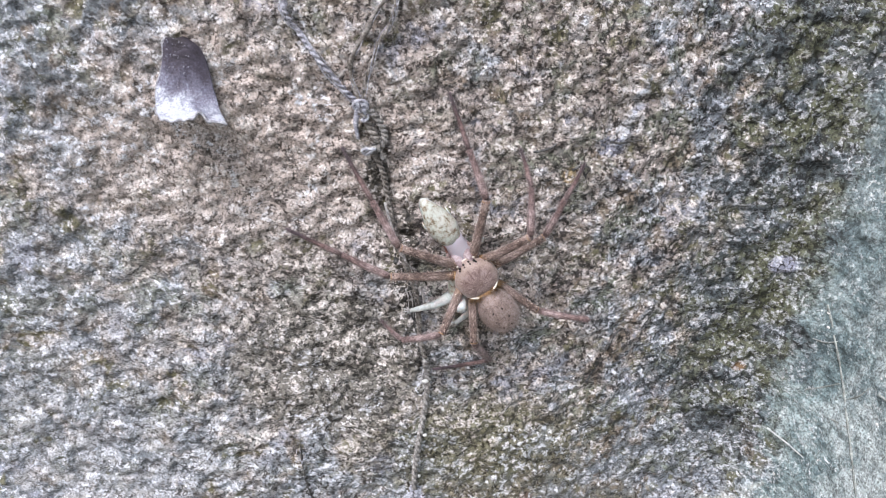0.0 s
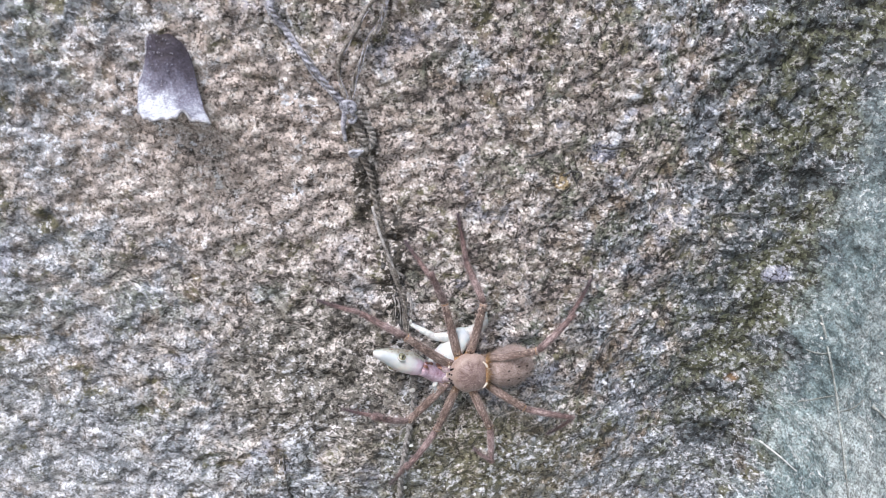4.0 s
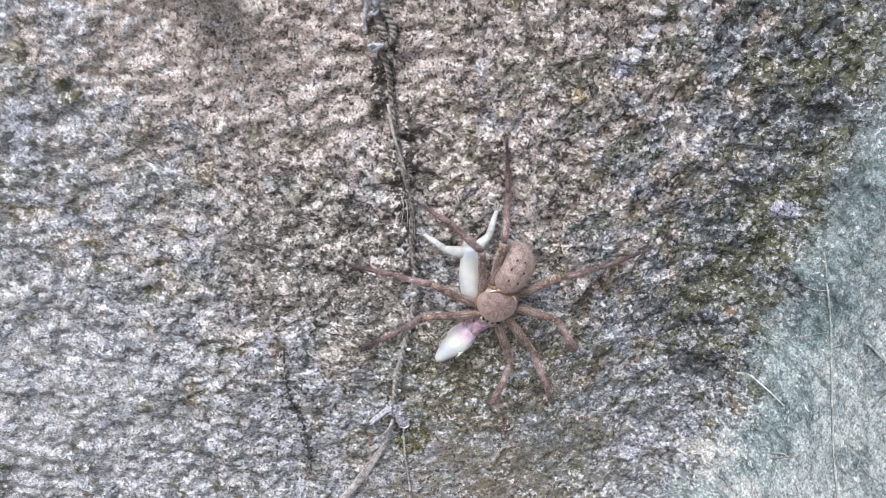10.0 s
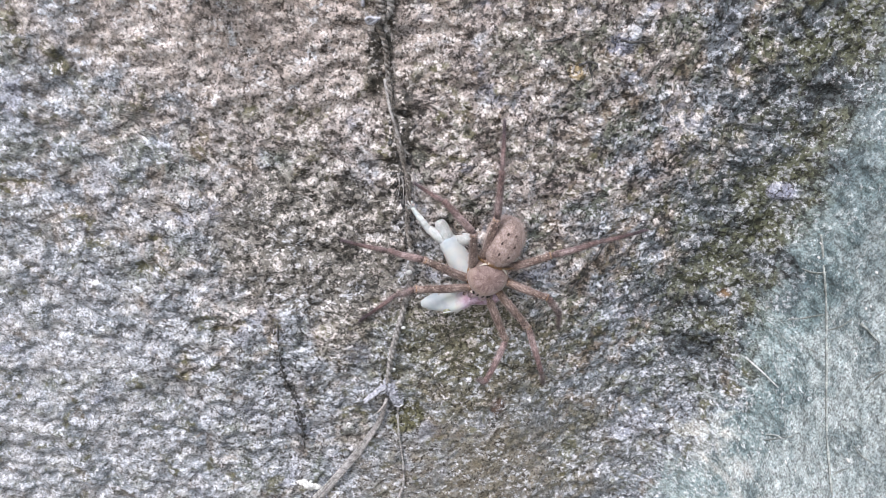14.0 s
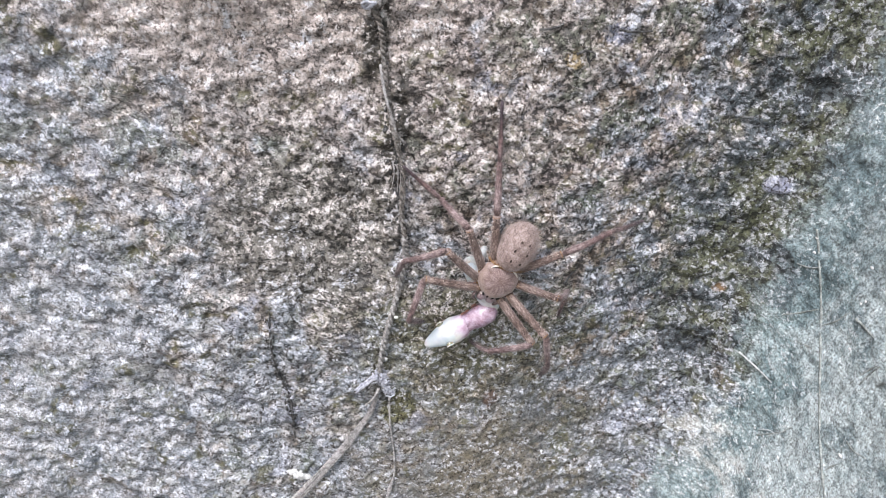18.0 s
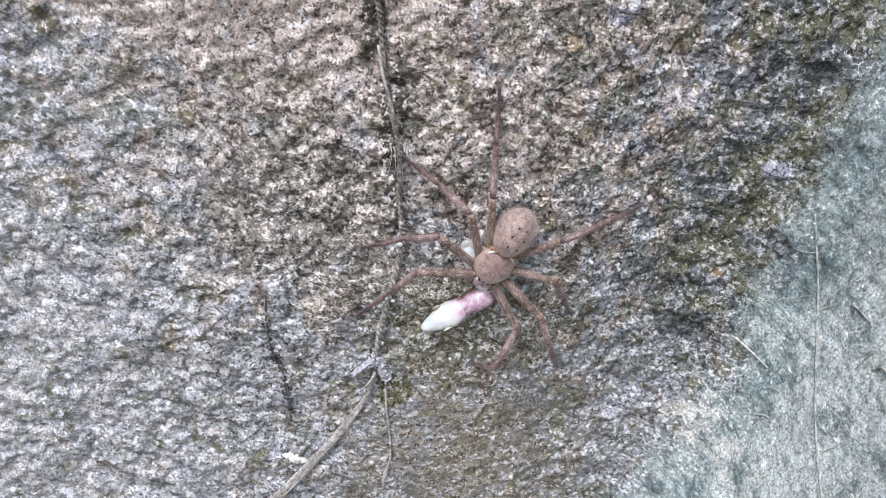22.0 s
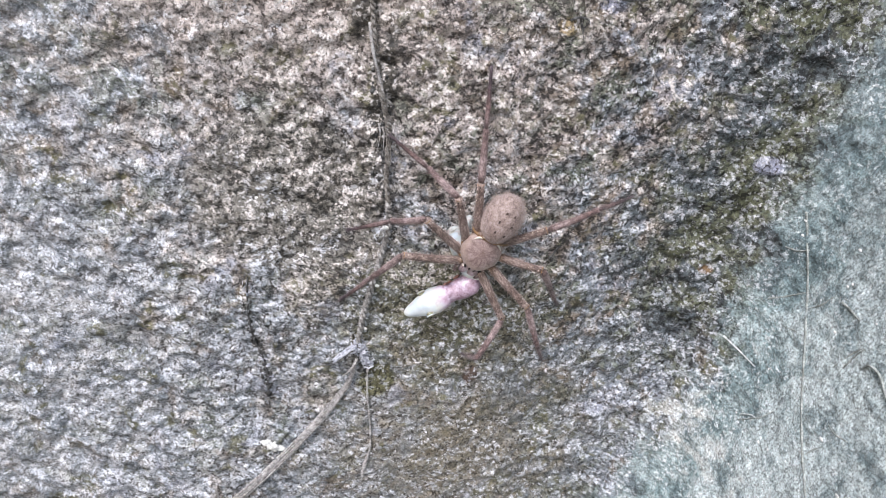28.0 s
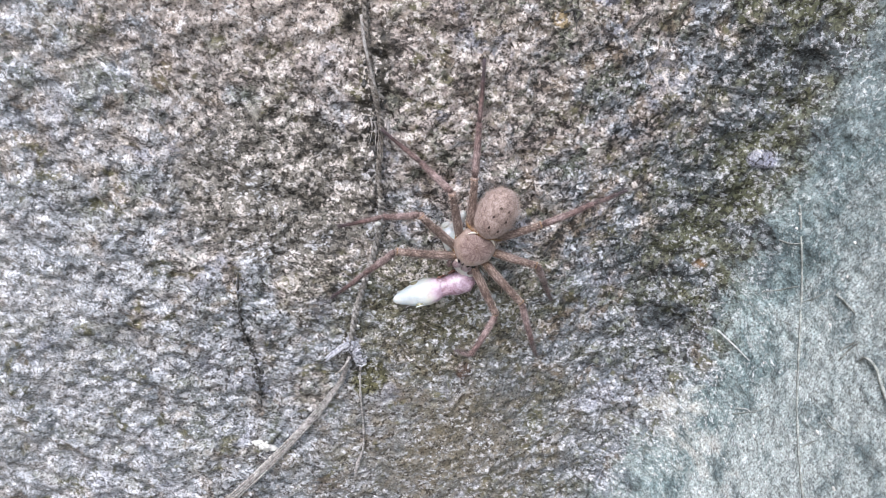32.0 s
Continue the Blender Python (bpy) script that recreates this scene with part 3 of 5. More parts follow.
def dry_stem():
    t = tagged(new("dry_stem"), "thin withered brown stem lying on the wall", "stem")
    line = curve(on_wall([(0.0247, 1.158), (0.025, 1.1547), (0.0262, 1.1467), (0.0286, 1.1363), (0.0299, 1.1277), (0.0295, 1.1208), (0.0293, 1.1147)], 0.0007), 60)
    bm = bmesh.new()
    tube(bm, line, lambda s: 0.0003 + 0.00035 * math.exp(-((s - 0.85) / 0.1) ** 2) + 0.0001 * math.sin(60 * s), 7)
    part("stalk", bm, FIBRE, t)
    bm = bmesh.new()
    for k in range(6, 44, 4):
        spike(bm, line[k], ((-1) ** k * 0.6 + 0.2, -0.4, -0.8), 0.0013, 0.00012)
    part("bract", bm, FIBRE, t)


def mould_thread():
    t = tagged(new("mould_thread"), "thin black mouldy thread with pale wisps on the wall", "thread")
    pts = [(-0.011, 1.1814), (-0.01, 1.1713), (-0.0078, 1.1618), (-0.0051, 1.1559), (-0.0032, 1.1509), (-0.0021, 1.1441), (-0.0012, 1.138)]
    line = curve(on_wall(pts, 0.0004), 70)
    bm = bmesh.new()
    tube(bm, line, lambda s: 0.00021 * (1 + 0.7 * math.sin(31 * s) * math.sin(13 * s)), 6)
    for k in (8, 20, 27, 33, 45):
        way = Vector((random.uniform(-1, 0.6), -0.1, random.uniform(-0.6, 0.8)))
        tube(bm, [line[k], line[k] + way * 0.0012, line[k] + way * 0.003 + Vector((0, 0, -0.0006))], lambda s: 0.0002 * (1 - 0.7 * s), 5)
    part("filament", bm, DARK, t)
    bm = bmesh.new()
    for _ in range(130):
        p = random.choice(line[8:62])
        x, z = p.x + random.gauss(0, 0.0007), p.z + random.gauss(0, 0.0007)
        ball(bm, (x, wall_y(x, z) - 0.0002, z), random.uniform(0.0002, 0.00055), (1, 0.6, 1.2), 6)
    part("crust", bm, DARK, t)
    bm = bmesh.new()
    for _ in range(34):
        x, z = random.choice(((-0.0108, 1.178), (-0.0092, 1.169), (-0.0045, 1.1545), (-0.0025, 1.149)))
        x, z = x + random.gauss(0.0004, 0.0009), z + random.gauss(0, 0.0018)
        ball(bm, (x, wall_y(x, z) - 0.0003, z), random.uniform(0.0001, 0.00035), (random.uniform(0.6, 2.2), 0.7, 1), 6)
    part("pale_crumbs", bm, PALE_WEB, t, "pale cobweb crumbs")
    for _ in range(44):
        x, z = random.choice(((-0.0108, 1.178), (-0.0045, 1.1545), (-0.0025, 1.149)))
        x, z = x + random.gauss(0, 0.0008), z + random.gauss(0, 0.001)
        bm = bmesh.new()
        spike(bm, (x, wall_y(x, z) - 0.0003, z), (random.uniform(-1, 1), -0.3, random.uniform(-1, 1)), 0.0022, 0.00012)
        part("wisp", bm, PALE_WEB, t)


def bird_dropping():
    bm = bmesh.new()
    for x, z, r, sx, sz in ((-0.0008, 1.1245, 0.0012, 1.5, 0.8), (0.0012, 1.1241, 0.0012, 1.4, 0.8), (0.0034, 1.1236, 0.001, 1.3, 0.8), (0.0031, 1.1195, 0.0006, 0.9, 1.4), (0.0026, 1.1160, 0.0006, 1, 1.5), (0.0012, 1.113, 0.0005, 1.6, 0.8), (0.0042, 1.121, 0.0004, 1, 1)):
        ball(bm, (x, wall_y(x, z) - 0.0002, z), 1.2 * r, (sx, 0.4, sz), 14)
    for _ in range(26):
        x, z = random.choice(((0.001, 1.124), (0.003, 1.1205), (0.0028, 1.116)))
        x, z = x + random.gauss(0, 0.0011), z + random.gauss(0, 0.0009)
        ball(bm, (x, wall_y(x, z), z), random.uniform(0.0002, 0.0005), (1.3, 0.5, 1), 6)
    for v in bm.verts:
        v.co += noise.noise_vector(v.co * 1500) * 0.00045
    return tagged(part("white_dropping", bm, WHITE), "chalky white dropping dried on the wall", "dropping")


def dark_twig():
    bm = bmesh.new()
    tube(bm, curve(on_wall([(0.0739, 1.2078), (0.0761, 1.2123), (0.0785, 1.2138), (0.08, 1.211)], 0.0006), 24), lambda s: 0.00035 * (1.2 - s), 6)
    tube(bm, curve(on_wall([(0.069, 1.1975), (0.0706, 1.2012), (0.0718, 1.204)], 0.0005), 16), lambda s: 0.0004 * (1.1 - s), 6)
    tube(bm, curve(on_wall([(0.0718, 1.204), (0.0728, 1.206), (0.0739, 1.2078)], 0.0004), 12), 0.0001, 5)
    tagged(part("dark_twig", bm, DARK), "thin black broken twig caught on the wall", "twig")
    bm = bmesh.new()
    tube(bm, curve(on_wall([(0.0569, 1.2606), (0.0592, 1.2616), (0.0614, 1.2612), (0.0606, 1.259), (0.0613, 1.2567)], 0.0006), 30), lambda s: 0.0003 * (1.2 - s), 6)
    tube(bm, curve(on_wall([(0.0592, 1.2616), (0.0600, 1.2600), (0.0606, 1.259)], 0.0006), 12), 0.0003, 6)
    tagged(part("dark_tendril", bm, DARK), "small curled black dead tendril on the wall", "tendril")


def black_threads():
    for line in ([(0.0662, 1.2676), (0.0685, 1.2673), (0.0711, 1.2674), (0.0745, 1.2682)], [(0.0468, 1.2648), (0.0490, 1.2654), (0.0512, 1.2663), (0.0522, 1.2671)]):
        bm = bmesh.new()
        tube(bm, curve(on_wall(line, 0.0005), 24), lambda s: 0.0003 * (1.1 - 0.8 * abs(s - 0.4)), 6)
        tagged(part("black_thread", bm, DARK), "short black mouldy thread stuck on the wall", "thread", group="black threads")


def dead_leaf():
    """A curled dead leaf; where its lower part rolls out from the wall, sky sheen is put into the colour."""
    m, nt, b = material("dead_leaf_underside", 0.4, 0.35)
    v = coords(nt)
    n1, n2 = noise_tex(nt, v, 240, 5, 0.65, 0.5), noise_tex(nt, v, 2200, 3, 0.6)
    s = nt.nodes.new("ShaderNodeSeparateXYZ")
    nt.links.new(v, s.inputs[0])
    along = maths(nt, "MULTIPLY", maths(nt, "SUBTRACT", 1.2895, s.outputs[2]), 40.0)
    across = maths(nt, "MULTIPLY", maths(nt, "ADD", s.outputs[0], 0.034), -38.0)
    # paler towards the lower lip: reflected sky, put into the base colour
    sky_sheen = weave(nt, [(along, 0.8), (across, 0.24), (n1, 0.6), (n2, 0.4)])
    nt.links.new(ramp(nt, sky_sheen, [(0.5, (0.035, 0.028, 0.036)), (0.68, (0.075, 0.066, 0.092)), (0.84, (0.17, 0.165, 0.23)), (0.95, (0.34, 0.355, 0.44)), (1.0, (0.55, 0.58, 0.66))]), b.inputs["Base Color"])
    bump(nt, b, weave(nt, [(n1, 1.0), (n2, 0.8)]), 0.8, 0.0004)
    # rows from the top down: height, then both edges
    edges = ((1.2893, -0.0369, -0.0330), (1.2882, -0.0374, -0.0302), (1.2860, -0.0376, -0.0289), (1.2830, -0.0382, -0.0284), (1.2797, -0.0392, -0.0278), (1.2774, -0.0397, -0.0271), (1.2758, -0.0395, -0.0264), (1.2747, -0.0391, -0.0256), (1.2739, -0.0385, -0.0248), (1.2732, -0.0376, -0.0241))
    bm = bmesh.new()
    rows = []
    for i, (z, x0, x1) in enumerate(edges):
        s, row = i / (len(edges) - 1), []
        for k in range(15):
            u = k / 14
            x = x0 + (x1 - x0) * u
            cup = 1 - (2 * u - 1) ** 2
            out = 0.0012 + 0.002 * s + 0.0012 * cup * (1 - 0.6 * s) + 0.0062 * (max(0, s - 0.4) / 0.6) ** 1.7
            ragged = 0.0009 * noise.noise(Vector((u * 9, 3.1, s)))
            notch = ragged * max(0, s - 0.7) / 0.3 + (0.0015 * math.exp(-((u - 0.58) / 0.12) ** 2) - 0.001 * max(0, u - 0.75) / 0.25) * max(0, s - 0.6) / 0.4
            x += 0.0005 * noise.noise(Vector((s * 7, 8.3, 0))) * abs(2 * u - 1)
            p = Vector((x, wall_y(-0.033, 1.28) - out, z + notch))
            row.append(bm.verts.new(p + noise.noise_vector(p * 420) * 0.0004))
        rows.append(row)
    for a, c in zip(rows[:-1], rows[1:]):
        for k in range(14):
            bm.faces.new((a[k], a[k + 1], c[k + 1], c[k]))
    rim = [row[0].co.copy() for row in rows] + [v.co.copy() for v in rows[-1][1:]]
    specks = [(random.choice(rows[1:7])[random.randint(1, 9)].co.copy(), random.uniform(0.00008, 0.0002)) for _ in range(60)]
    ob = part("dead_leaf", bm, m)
    bm = bmesh.new()
    tube(bm, curve(rim, 90), lambda q: 0.00022 + 0.00022 * max(0, q - 0.45) + 0.00008 * math.sin(47 * q), 6)
    part("curled_rim", bm, mottled("pale_leaf_rim", (0.16, 0.15, 0.17), (0.34, 0.34, 0.38), (0.56, 0.57, 0.62), 800, 0.6), ob, "pale curled margin")
    bm = bmesh.new()
    for at, r in specks:
        ball(bm, at + Vector((random.gauss(0, 0.0005), -0.0003, random.gauss(0, 0.0005))), r, (1, 0.5, 1), 6)
    part("scale_specks", bm, mottled("dull_speck", (0.16, 0.155, 0.19), (0.27, 0.265, 0.32), (0.42, 0.42, 0.48), 900, 0.7), ob, "tiny pale specks")
    sub = ob.modifiers.new("round", "SUBSURF")
    sub.levels = sub.render_levels = 2
    sol = ob.modifiers.new("thickness", "SOLIDIFY")
    sol.thickness, sol.offset = 0.0003, 0
    tagged(ob, "curled purple-brown dead leaf with a pale lower edge", "leaf")


def wall_roots():
    """Fine roots on the side wall: one upright root and its branches."""
    t = tagged(new("climbing_root"), "thin grey climbing root with short branches on the wall", "root")
    main = [(-0.0057, 1.225), (-0.0075, 1.2208), (-0.0116, 1.2146), (-0.0141, 1.2095), (-0.0174, 1.2045), (-0.021, 1.1998), (-0.0245, 1.1946), (-0.0287, 1.1887), (-0.0335, 1.1833), (-0.0383, 1.178), (-0.0432, 1.1734), (-0.0472, 1.1695), (-0.0508, 1.1668), (-0.06, 1.159)]
    bm = bmesh.new()
    tube(bm, curve(on_side(main, 0.0001), 160), lambda s: 0.00032 * (1 + 0.55 * noise.noise(Vector((s * 25, 2, 0)))), 7, up=(-1, 0, 0))
    part("main_root", bm, ROOT, t)
    for pts in (((-0.0059, 1.1976), (-0.0109, 1.2018), (-0.0155, 1.206)), ((-0.0187, 1.2028), (-0.0224, 1.2066), (-0.0243, 1.2103)), ((-0.0146, 1.1947), (-0.0182, 1.1959), (-0.0219, 1.1965)), ((-0.0355, 1.1965), (-0.0379, 1.2019), (-0.0398, 1.205)), ((-0.0049, 1.214), (-0.0084, 1.2147), (-0.0112, 1.2165)), ((-0.0435, 1.1849), (-0.0468, 1.1846), (-0.0508, 1.1856)), ((-0.0418, 1.1715), (-0.0439, 1.1766), (-0.0454, 1.179))):
        bm = bmesh.new()
        tube(bm, curve(on_side(pts, 0.0), 24), lambda s: 0.00024 * (1.1 - 0.9 * abs(s - 0.5)), 6, up=(-1, 0, 0))
        part("branch", bm, ROOT, t)
    t = tagged(new("forked_root"), "thicker pale grey root curling over the wall", "root")
    bm = bmesh.new()
    tube(bm, curve(on_side([(-0.0429, 1.2015), (-0.0449, 1.2035), (-0.0484, 1.2033), (-0.0524, 1.2011), (-0.0575, 1.1989), (-0.064, 1.1958), (-0.075, 1.19)], 0.0003), 50), lambda s: 0.00028 + 0.0002 * s, 7, up=(-1, 0, 0))
    part("main_root", bm, ROOT, t)
    for pts in (((-0.0459, 1.2098), (-0.0497, 1.2078), (-0.053, 1.2071), (-0.056, 1.204)), ((-0.0382, 1.198), (-0.0392, 1.2022), (-0.0405, 1.2052))):
        bm = bmesh.new()
        tube(bm, curve(on_side(pts, 0.0002), 20), 0.0002, 6, up=(-1, 0, 0))
        part("branch", bm, ROOT, t)
    for name, pts, r, label in (("white_rootlet", ((-0.0026, 1.1824), (-0.0079, 1.181), (-0.0142, 1.1803)), 0.00032, "straight white rootlet lying on the wall"), ("white_rootlet", ((-0.0182, 1.1667), (-0.0213, 1.169), (-0.0242, 1.1703), (-0.0274, 1.1758)), 0.0002, "bent thin white rootlet on the wall"), ("dark_rootlet", ((-0.0184, 1.1647), (-0.0219, 1.1683), (-0.0248, 1.1715)), 0.0002, "short dark rootlet on the wall"), ("dark_rootlet", ((-0.028, 1.2107), (-0.0308, 1.2105), (-0.0352, 1.2099)), 0.0004, "short dark rootlet on the wall")):
        bm = bmesh.new()
        tube(bm, curve(on_side(pts, 0.0003), 30), lambda s: r * (1.1 - 0.5 * s), 6, up=(-1, 0, 0))
        tagged(part(name, bm, PALE_ROOT if "white" in name else ROOT), label, "root", group="rootlets on the side wall")
    crumbs = [(random.uniform(-0.06, -0.004), random.uniform(1.15, 1.228), random.uniform(0.0004, 0.0008)) for _ in range(16)]
    for y, z, r in (*crumbs, (-0.0442, 1.1806, 0.001), (-0.0303, 1.2031, 0.0008), (-0.0281, 1.1653, 0.0008), (-0.0567, 1.1744, 0.001), (-0.0238, 1.2234, 0.0007)):
        bm = bmesh.new()
        ball(bm, (side_x(y, z), y, z), 0.55 * r, (0.6, 1.3, 0.9), 10)
        for v in bm.verts:
            v.co += noise.noise_vector(v.co * 1100) * 0.0002
        tagged(part("lime_crumb", bm, WHITE), "small white lime crumb stuck on the wall", "crumb", group="lime crumbs")


knotted_twine()
hanging_twine()
frayed_end()
fibre_strip()
dry_stem()
mould_thread()
bird_dropping()
dark_twig()
black_threads()
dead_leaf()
wall_roots()


# ---- the spider ----
def hide(name, dark, mid, light, scale, rough=0.6, along=0.22, relief=0.7):
    """Short-haired skin: mottled, with fine streaks along the limb."""
    m, nt, b = material(name, rough, 0.4)
    v, fine = coords(nt), coords(nt, "Object", (along, 1, 1))
    n1, n2, n3 = noise_tex(nt, v, scale * 0.45, 4, 0.6, 0.4), noise_tex(nt, fine, scale * 3.2, 4, 0.7), noise_tex(nt, v, scale * 1.6, 3, 0.65)
    f = weave(nt, [(n1, 0.35), (n2, 0.4), (n3, 0.25)])
    nt.links.new(ramp(nt, f, [(0.41, dark), (0.49, mid), (0.58, light)]), b.inputs["Base Color"])
    bump(nt, b, weave(nt, [(n2, 1.0), (n3, 0.6)]), relief, 0.0002)
    return m


BACK = hide("spider_brown_hide", (0.14, 0.1, 0.09), (0.29, 0.215, 0.198), (0.49, 0.4, 0.38), 1500, 0.6, 0.5)
SHIELD = hide("spider_shield_hide", (0.165, 0.11, 0.103), (0.255, 0.18, 0.17), (0.38, 0.295, 0.285), 1500, 0.36, 0.7, 0.3)
LEG = hide("spider_leg_hide", (0.068, 0.046, 0.045), (0.165, 0.117, 0.114), (0.35, 0.275, 0.27), 1300)
LEG_TIP = hide("spider_foot_hide", (0.052, 0.035, 0.035), (0.122, 0.085, 0.085), (0.26, 0.2, 0.2), 1300)
FEMUR = hide("spider_thigh_hide", (0.068, 0.045, 0.04), (0.172, 0.124, 0.11), (0.38, 0.305, 0.282), 1200)


def tint_along(m, stops):
    """Multiply a hide's colour by tints along the limb; stops in millimetres from its root."""
    nt, b = m.node_tree, m.node_tree.nodes["Principled BSDF"]
    s = nt.nodes.new("ShaderNodeSeparateXYZ")
    v = coords(nt)
    nt.links.new(v, s.inputs[0])
    ragged = maths(nt, "MULTIPLY", maths(nt, "SUBTRACT", noise_tex(nt, v, 1200, 3, 0.6), 0.5), 0.12)
    f = maths(nt, "ADD", maths(nt, "MULTIPLY", s.outputs[0], 1000 / 20.0), ragged)
    tint = ramp(nt, f, [(mm / 20.0, c) for mm, c in stops])
    nt.links.new(mix(nt, 1.0, b.inputs["Base Color"].links[0].from_socket, tint, "MULTIPLY"), b.inputs["Base Color"])


# reddish feet with slate-blue pads, dark blotches on the thighs, pale middles of the shins
tint_along(LEG_TIP, [(0.0, (1.05, 1.05, 1.05)), (5.0, (0.8, 0.68, 0.66)), (8.5, (0.5, 0.41, 0.43)), (11.5, (0.42, 0.4, 0.5))])
tint_along(LEG, [(0.0, (0.62, 0.55, 0.52)), (1.4, (0.95, 0.92, 0.92)), (5.0, (1.14, 1.14, 1.16)), (9.0, (0.9, 0.82, 0.82))])
tint_along(FEMUR, [(1.0, (1.05, 0.86, 0.62)), (3.0, (0.76, 0.71, 0.67)), (7.0, (1.08, 1.06, 1.06)), (10.5, (0.78, 0.73, 0.7)), (14.0, (1.08, 1.05, 1.03))])


def shield_lines(m):
    """Fine dark lines that run out from the middle of the back, and a paler margin."""
    nt, b = m.node_tree, m.node_tree.nodes["Principled BSDF"]
    c, mp, g = nt.nodes.new("ShaderNodeTexCoord"), nt.nodes.new("ShaderNodeMapping"), nt.nodes.new("ShaderNodeTexGradient")
    mp.inputs["Location"].default_value = (0.0012, 0, 0)
    g.gradient_type = "RADIAL"
    nt.links.new(c.outputs["Object"], mp.inputs["Vector"])
    nt.links.new(mp.outputs["Vector"], g.inputs["Vector"])
    wob = maths(nt, "MULTIPLY", noise_tex(nt, mp.outputs["Vector"], 900, 2, 0.5), 0.05)
    wave = maths(nt, "ABSOLUTE", maths(nt, "SINE", maths(nt, "MULTIPLY", maths(nt, "ADD", g.outputs["Fac"], wob), math.pi * 9)))
    lines = fade(nt, wave, 0.34, 0.08)
    length = nt.nodes.new("ShaderNodeVectorMath")
    length.operation = "LENGTH"
    s = nt.nodes.new("ShaderNodeSeparateXYZ")
    nt.links.new(mp.outputs["Vector"], s.inputs[0])
    flat = nt.nodes.new("ShaderNodeCombineXYZ")
    nt.links.new(s.outputs[0], flat.inputs[0])
    nt.links.new(s.outputs[1], flat.inputs[1])
    nt.links.new(flat.outputs[0], length.inputs[0])
    far = maths(nt, "MULTIPLY", length.outputs["Value"], 200.0)
    lines = both(nt, maths(nt, "MAXIMUM", lines, fade(nt, far, 0.26, 0.1)), fade(nt, far, 1.0, 0.8), 0.58)
    old = b.inputs["Base Color"].links[0].from_socket
    col = mix(nt, lines, old, mix(nt, 1.0, old, (0.42, 0.33, 0.29), "MULTIPLY"))
    col = mix(nt, band(nt, far, 0.75, 0.98, 0.35), col, (0.42, 0.33, 0.27))
    nt.links.new(col, b.inputs["Base Color"])


shield_lines(SHIELD)
for velvet in (BACK, SHIELD, LEG, LEG_TIP, FEMUR):
    skin = velvet.node_tree.nodes["Principled BSDF"]
    skin.inputs["Sheen Weight"].default_value, skin.inputs["Sheen Roughness"].default_value = 0.35, 0.45
    skin.inputs["Sheen Tint"].default_value = (0.85, 0.78, 0.78, 1)
HAIR = hide("spider_hair", (0.3, 0.22, 0.19), (0.44, 0.345, 0.31), (0.6, 0.5, 0.47), 900)
PALE_BAND = hide("spider_pale_band", (0.5, 0.43, 0.36), (0.68, 0.62, 0.55), (0.8, 0.76, 0.7), 900)
FANG = hide("spider_jaw", (0.17, 0.11, 0.12), (0.31, 0.235, 0.25), (0.47, 0.4, 0.425), 800, 0.35)
COXA = hide("spider_joint", (0.16, 0.085, 0.035), (0.33, 0.19, 0.09), (0.52, 0.36, 0.22), 1000)
EYE, _, eye_b = material("spider_eye", 0.08, 0.6)
eye_b.inputs["Base Color"].default_value = (0.008, 0.006, 0.006, 1)
SPOT = hide("spider_dark_spot", (0.02, 0.012, 0.01), (0.05, 0.03, 0.025), (0.1, 0.06, 0.05), 900)
BODY_HIGH = 0.0085


def flat_pose(x, z, heading):
    """On the wall at (x, z): x axis along the heading in degrees, z axis out from the wall."""
    a = radians(heading)
    return Matrix(((math.cos(a), -math.sin(a), 0, x), (0, 0, -1, 0), (math.sin(a), math.cos(a), 0, z), (0, 0, 0, 1)))


def aimed(at, turn, rise):
    """A pose whose x axis points by turn and rise in degrees."""
    return Matrix.Translation(at) @ pose(0, 0, 0, 0, -rise, turn)


def limb(name, length, r0, r1, mat, parent, knob=0.0, hairs=26, spines=5):
    bm = bmesh.new()
    st = []
    for k in range(13):
        s = k / 12
        r = r0 + (r1 - r0) * s
        r *= 1 + 0.1 * math.sin(math.pi * min(1, s * 1.3)) + knob * math.exp(-((s - 1) / 0.06) ** 2) - 0.18 * math.exp(-((s - 0.96) / 0.02) ** 2) - 0.25 * math.exp(-(s / 0.04) ** 2)
        st.append((s * length, 0, 0.0006 * math.sin(math.pi * s) * r0 / 0.0012, r, r * 0.9))
    loft(bm, st, 12, 0.00006)
    ob = part(name, bm, mat, parent)
    bm = bmesh.new()
    for _ in range(2 * hairs):
        s, a = random.uniform(0.05, 0.98), random.uniform(0, 6.28)
        r = (r0 + (r1 - r0) * s) * 0.95
        spike(bm, (s * length, r * math.cos(a), r * math.sin(a)), (random.uniform(0.2, 1.2), math.cos(a), math.sin(a)), random.uniform(0.0005, 0.0013), 0.000045)
    for k in range(spines):
        s, a = (k + 0.7) / (spines + 0.5), random.choice((0.5, 1.6, 2.6))
        r = (r0 + (r1 - r0) * s) * 0.95
        spike(bm, (s * length, r * math.cos(a), r * math.sin(a)), (0.9, math.cos(a), math.sin(a)), 0.0021, 0.00011)
    if name == "leg":
        part("hair", bm, HAIR, ob)
    else:
        joined = bmesh.new()
        joined.from_mesh(ob.data)
        extra = bpy.data.meshes.new("hair")
        bm.to_mesh(extra)
        joined.from_mesh(extra)
        for f in joined.faces:
            f.smooth = True
        joined.to_mesh(ob.data)
        bpy.data.meshes.remove(extra)
    return ob


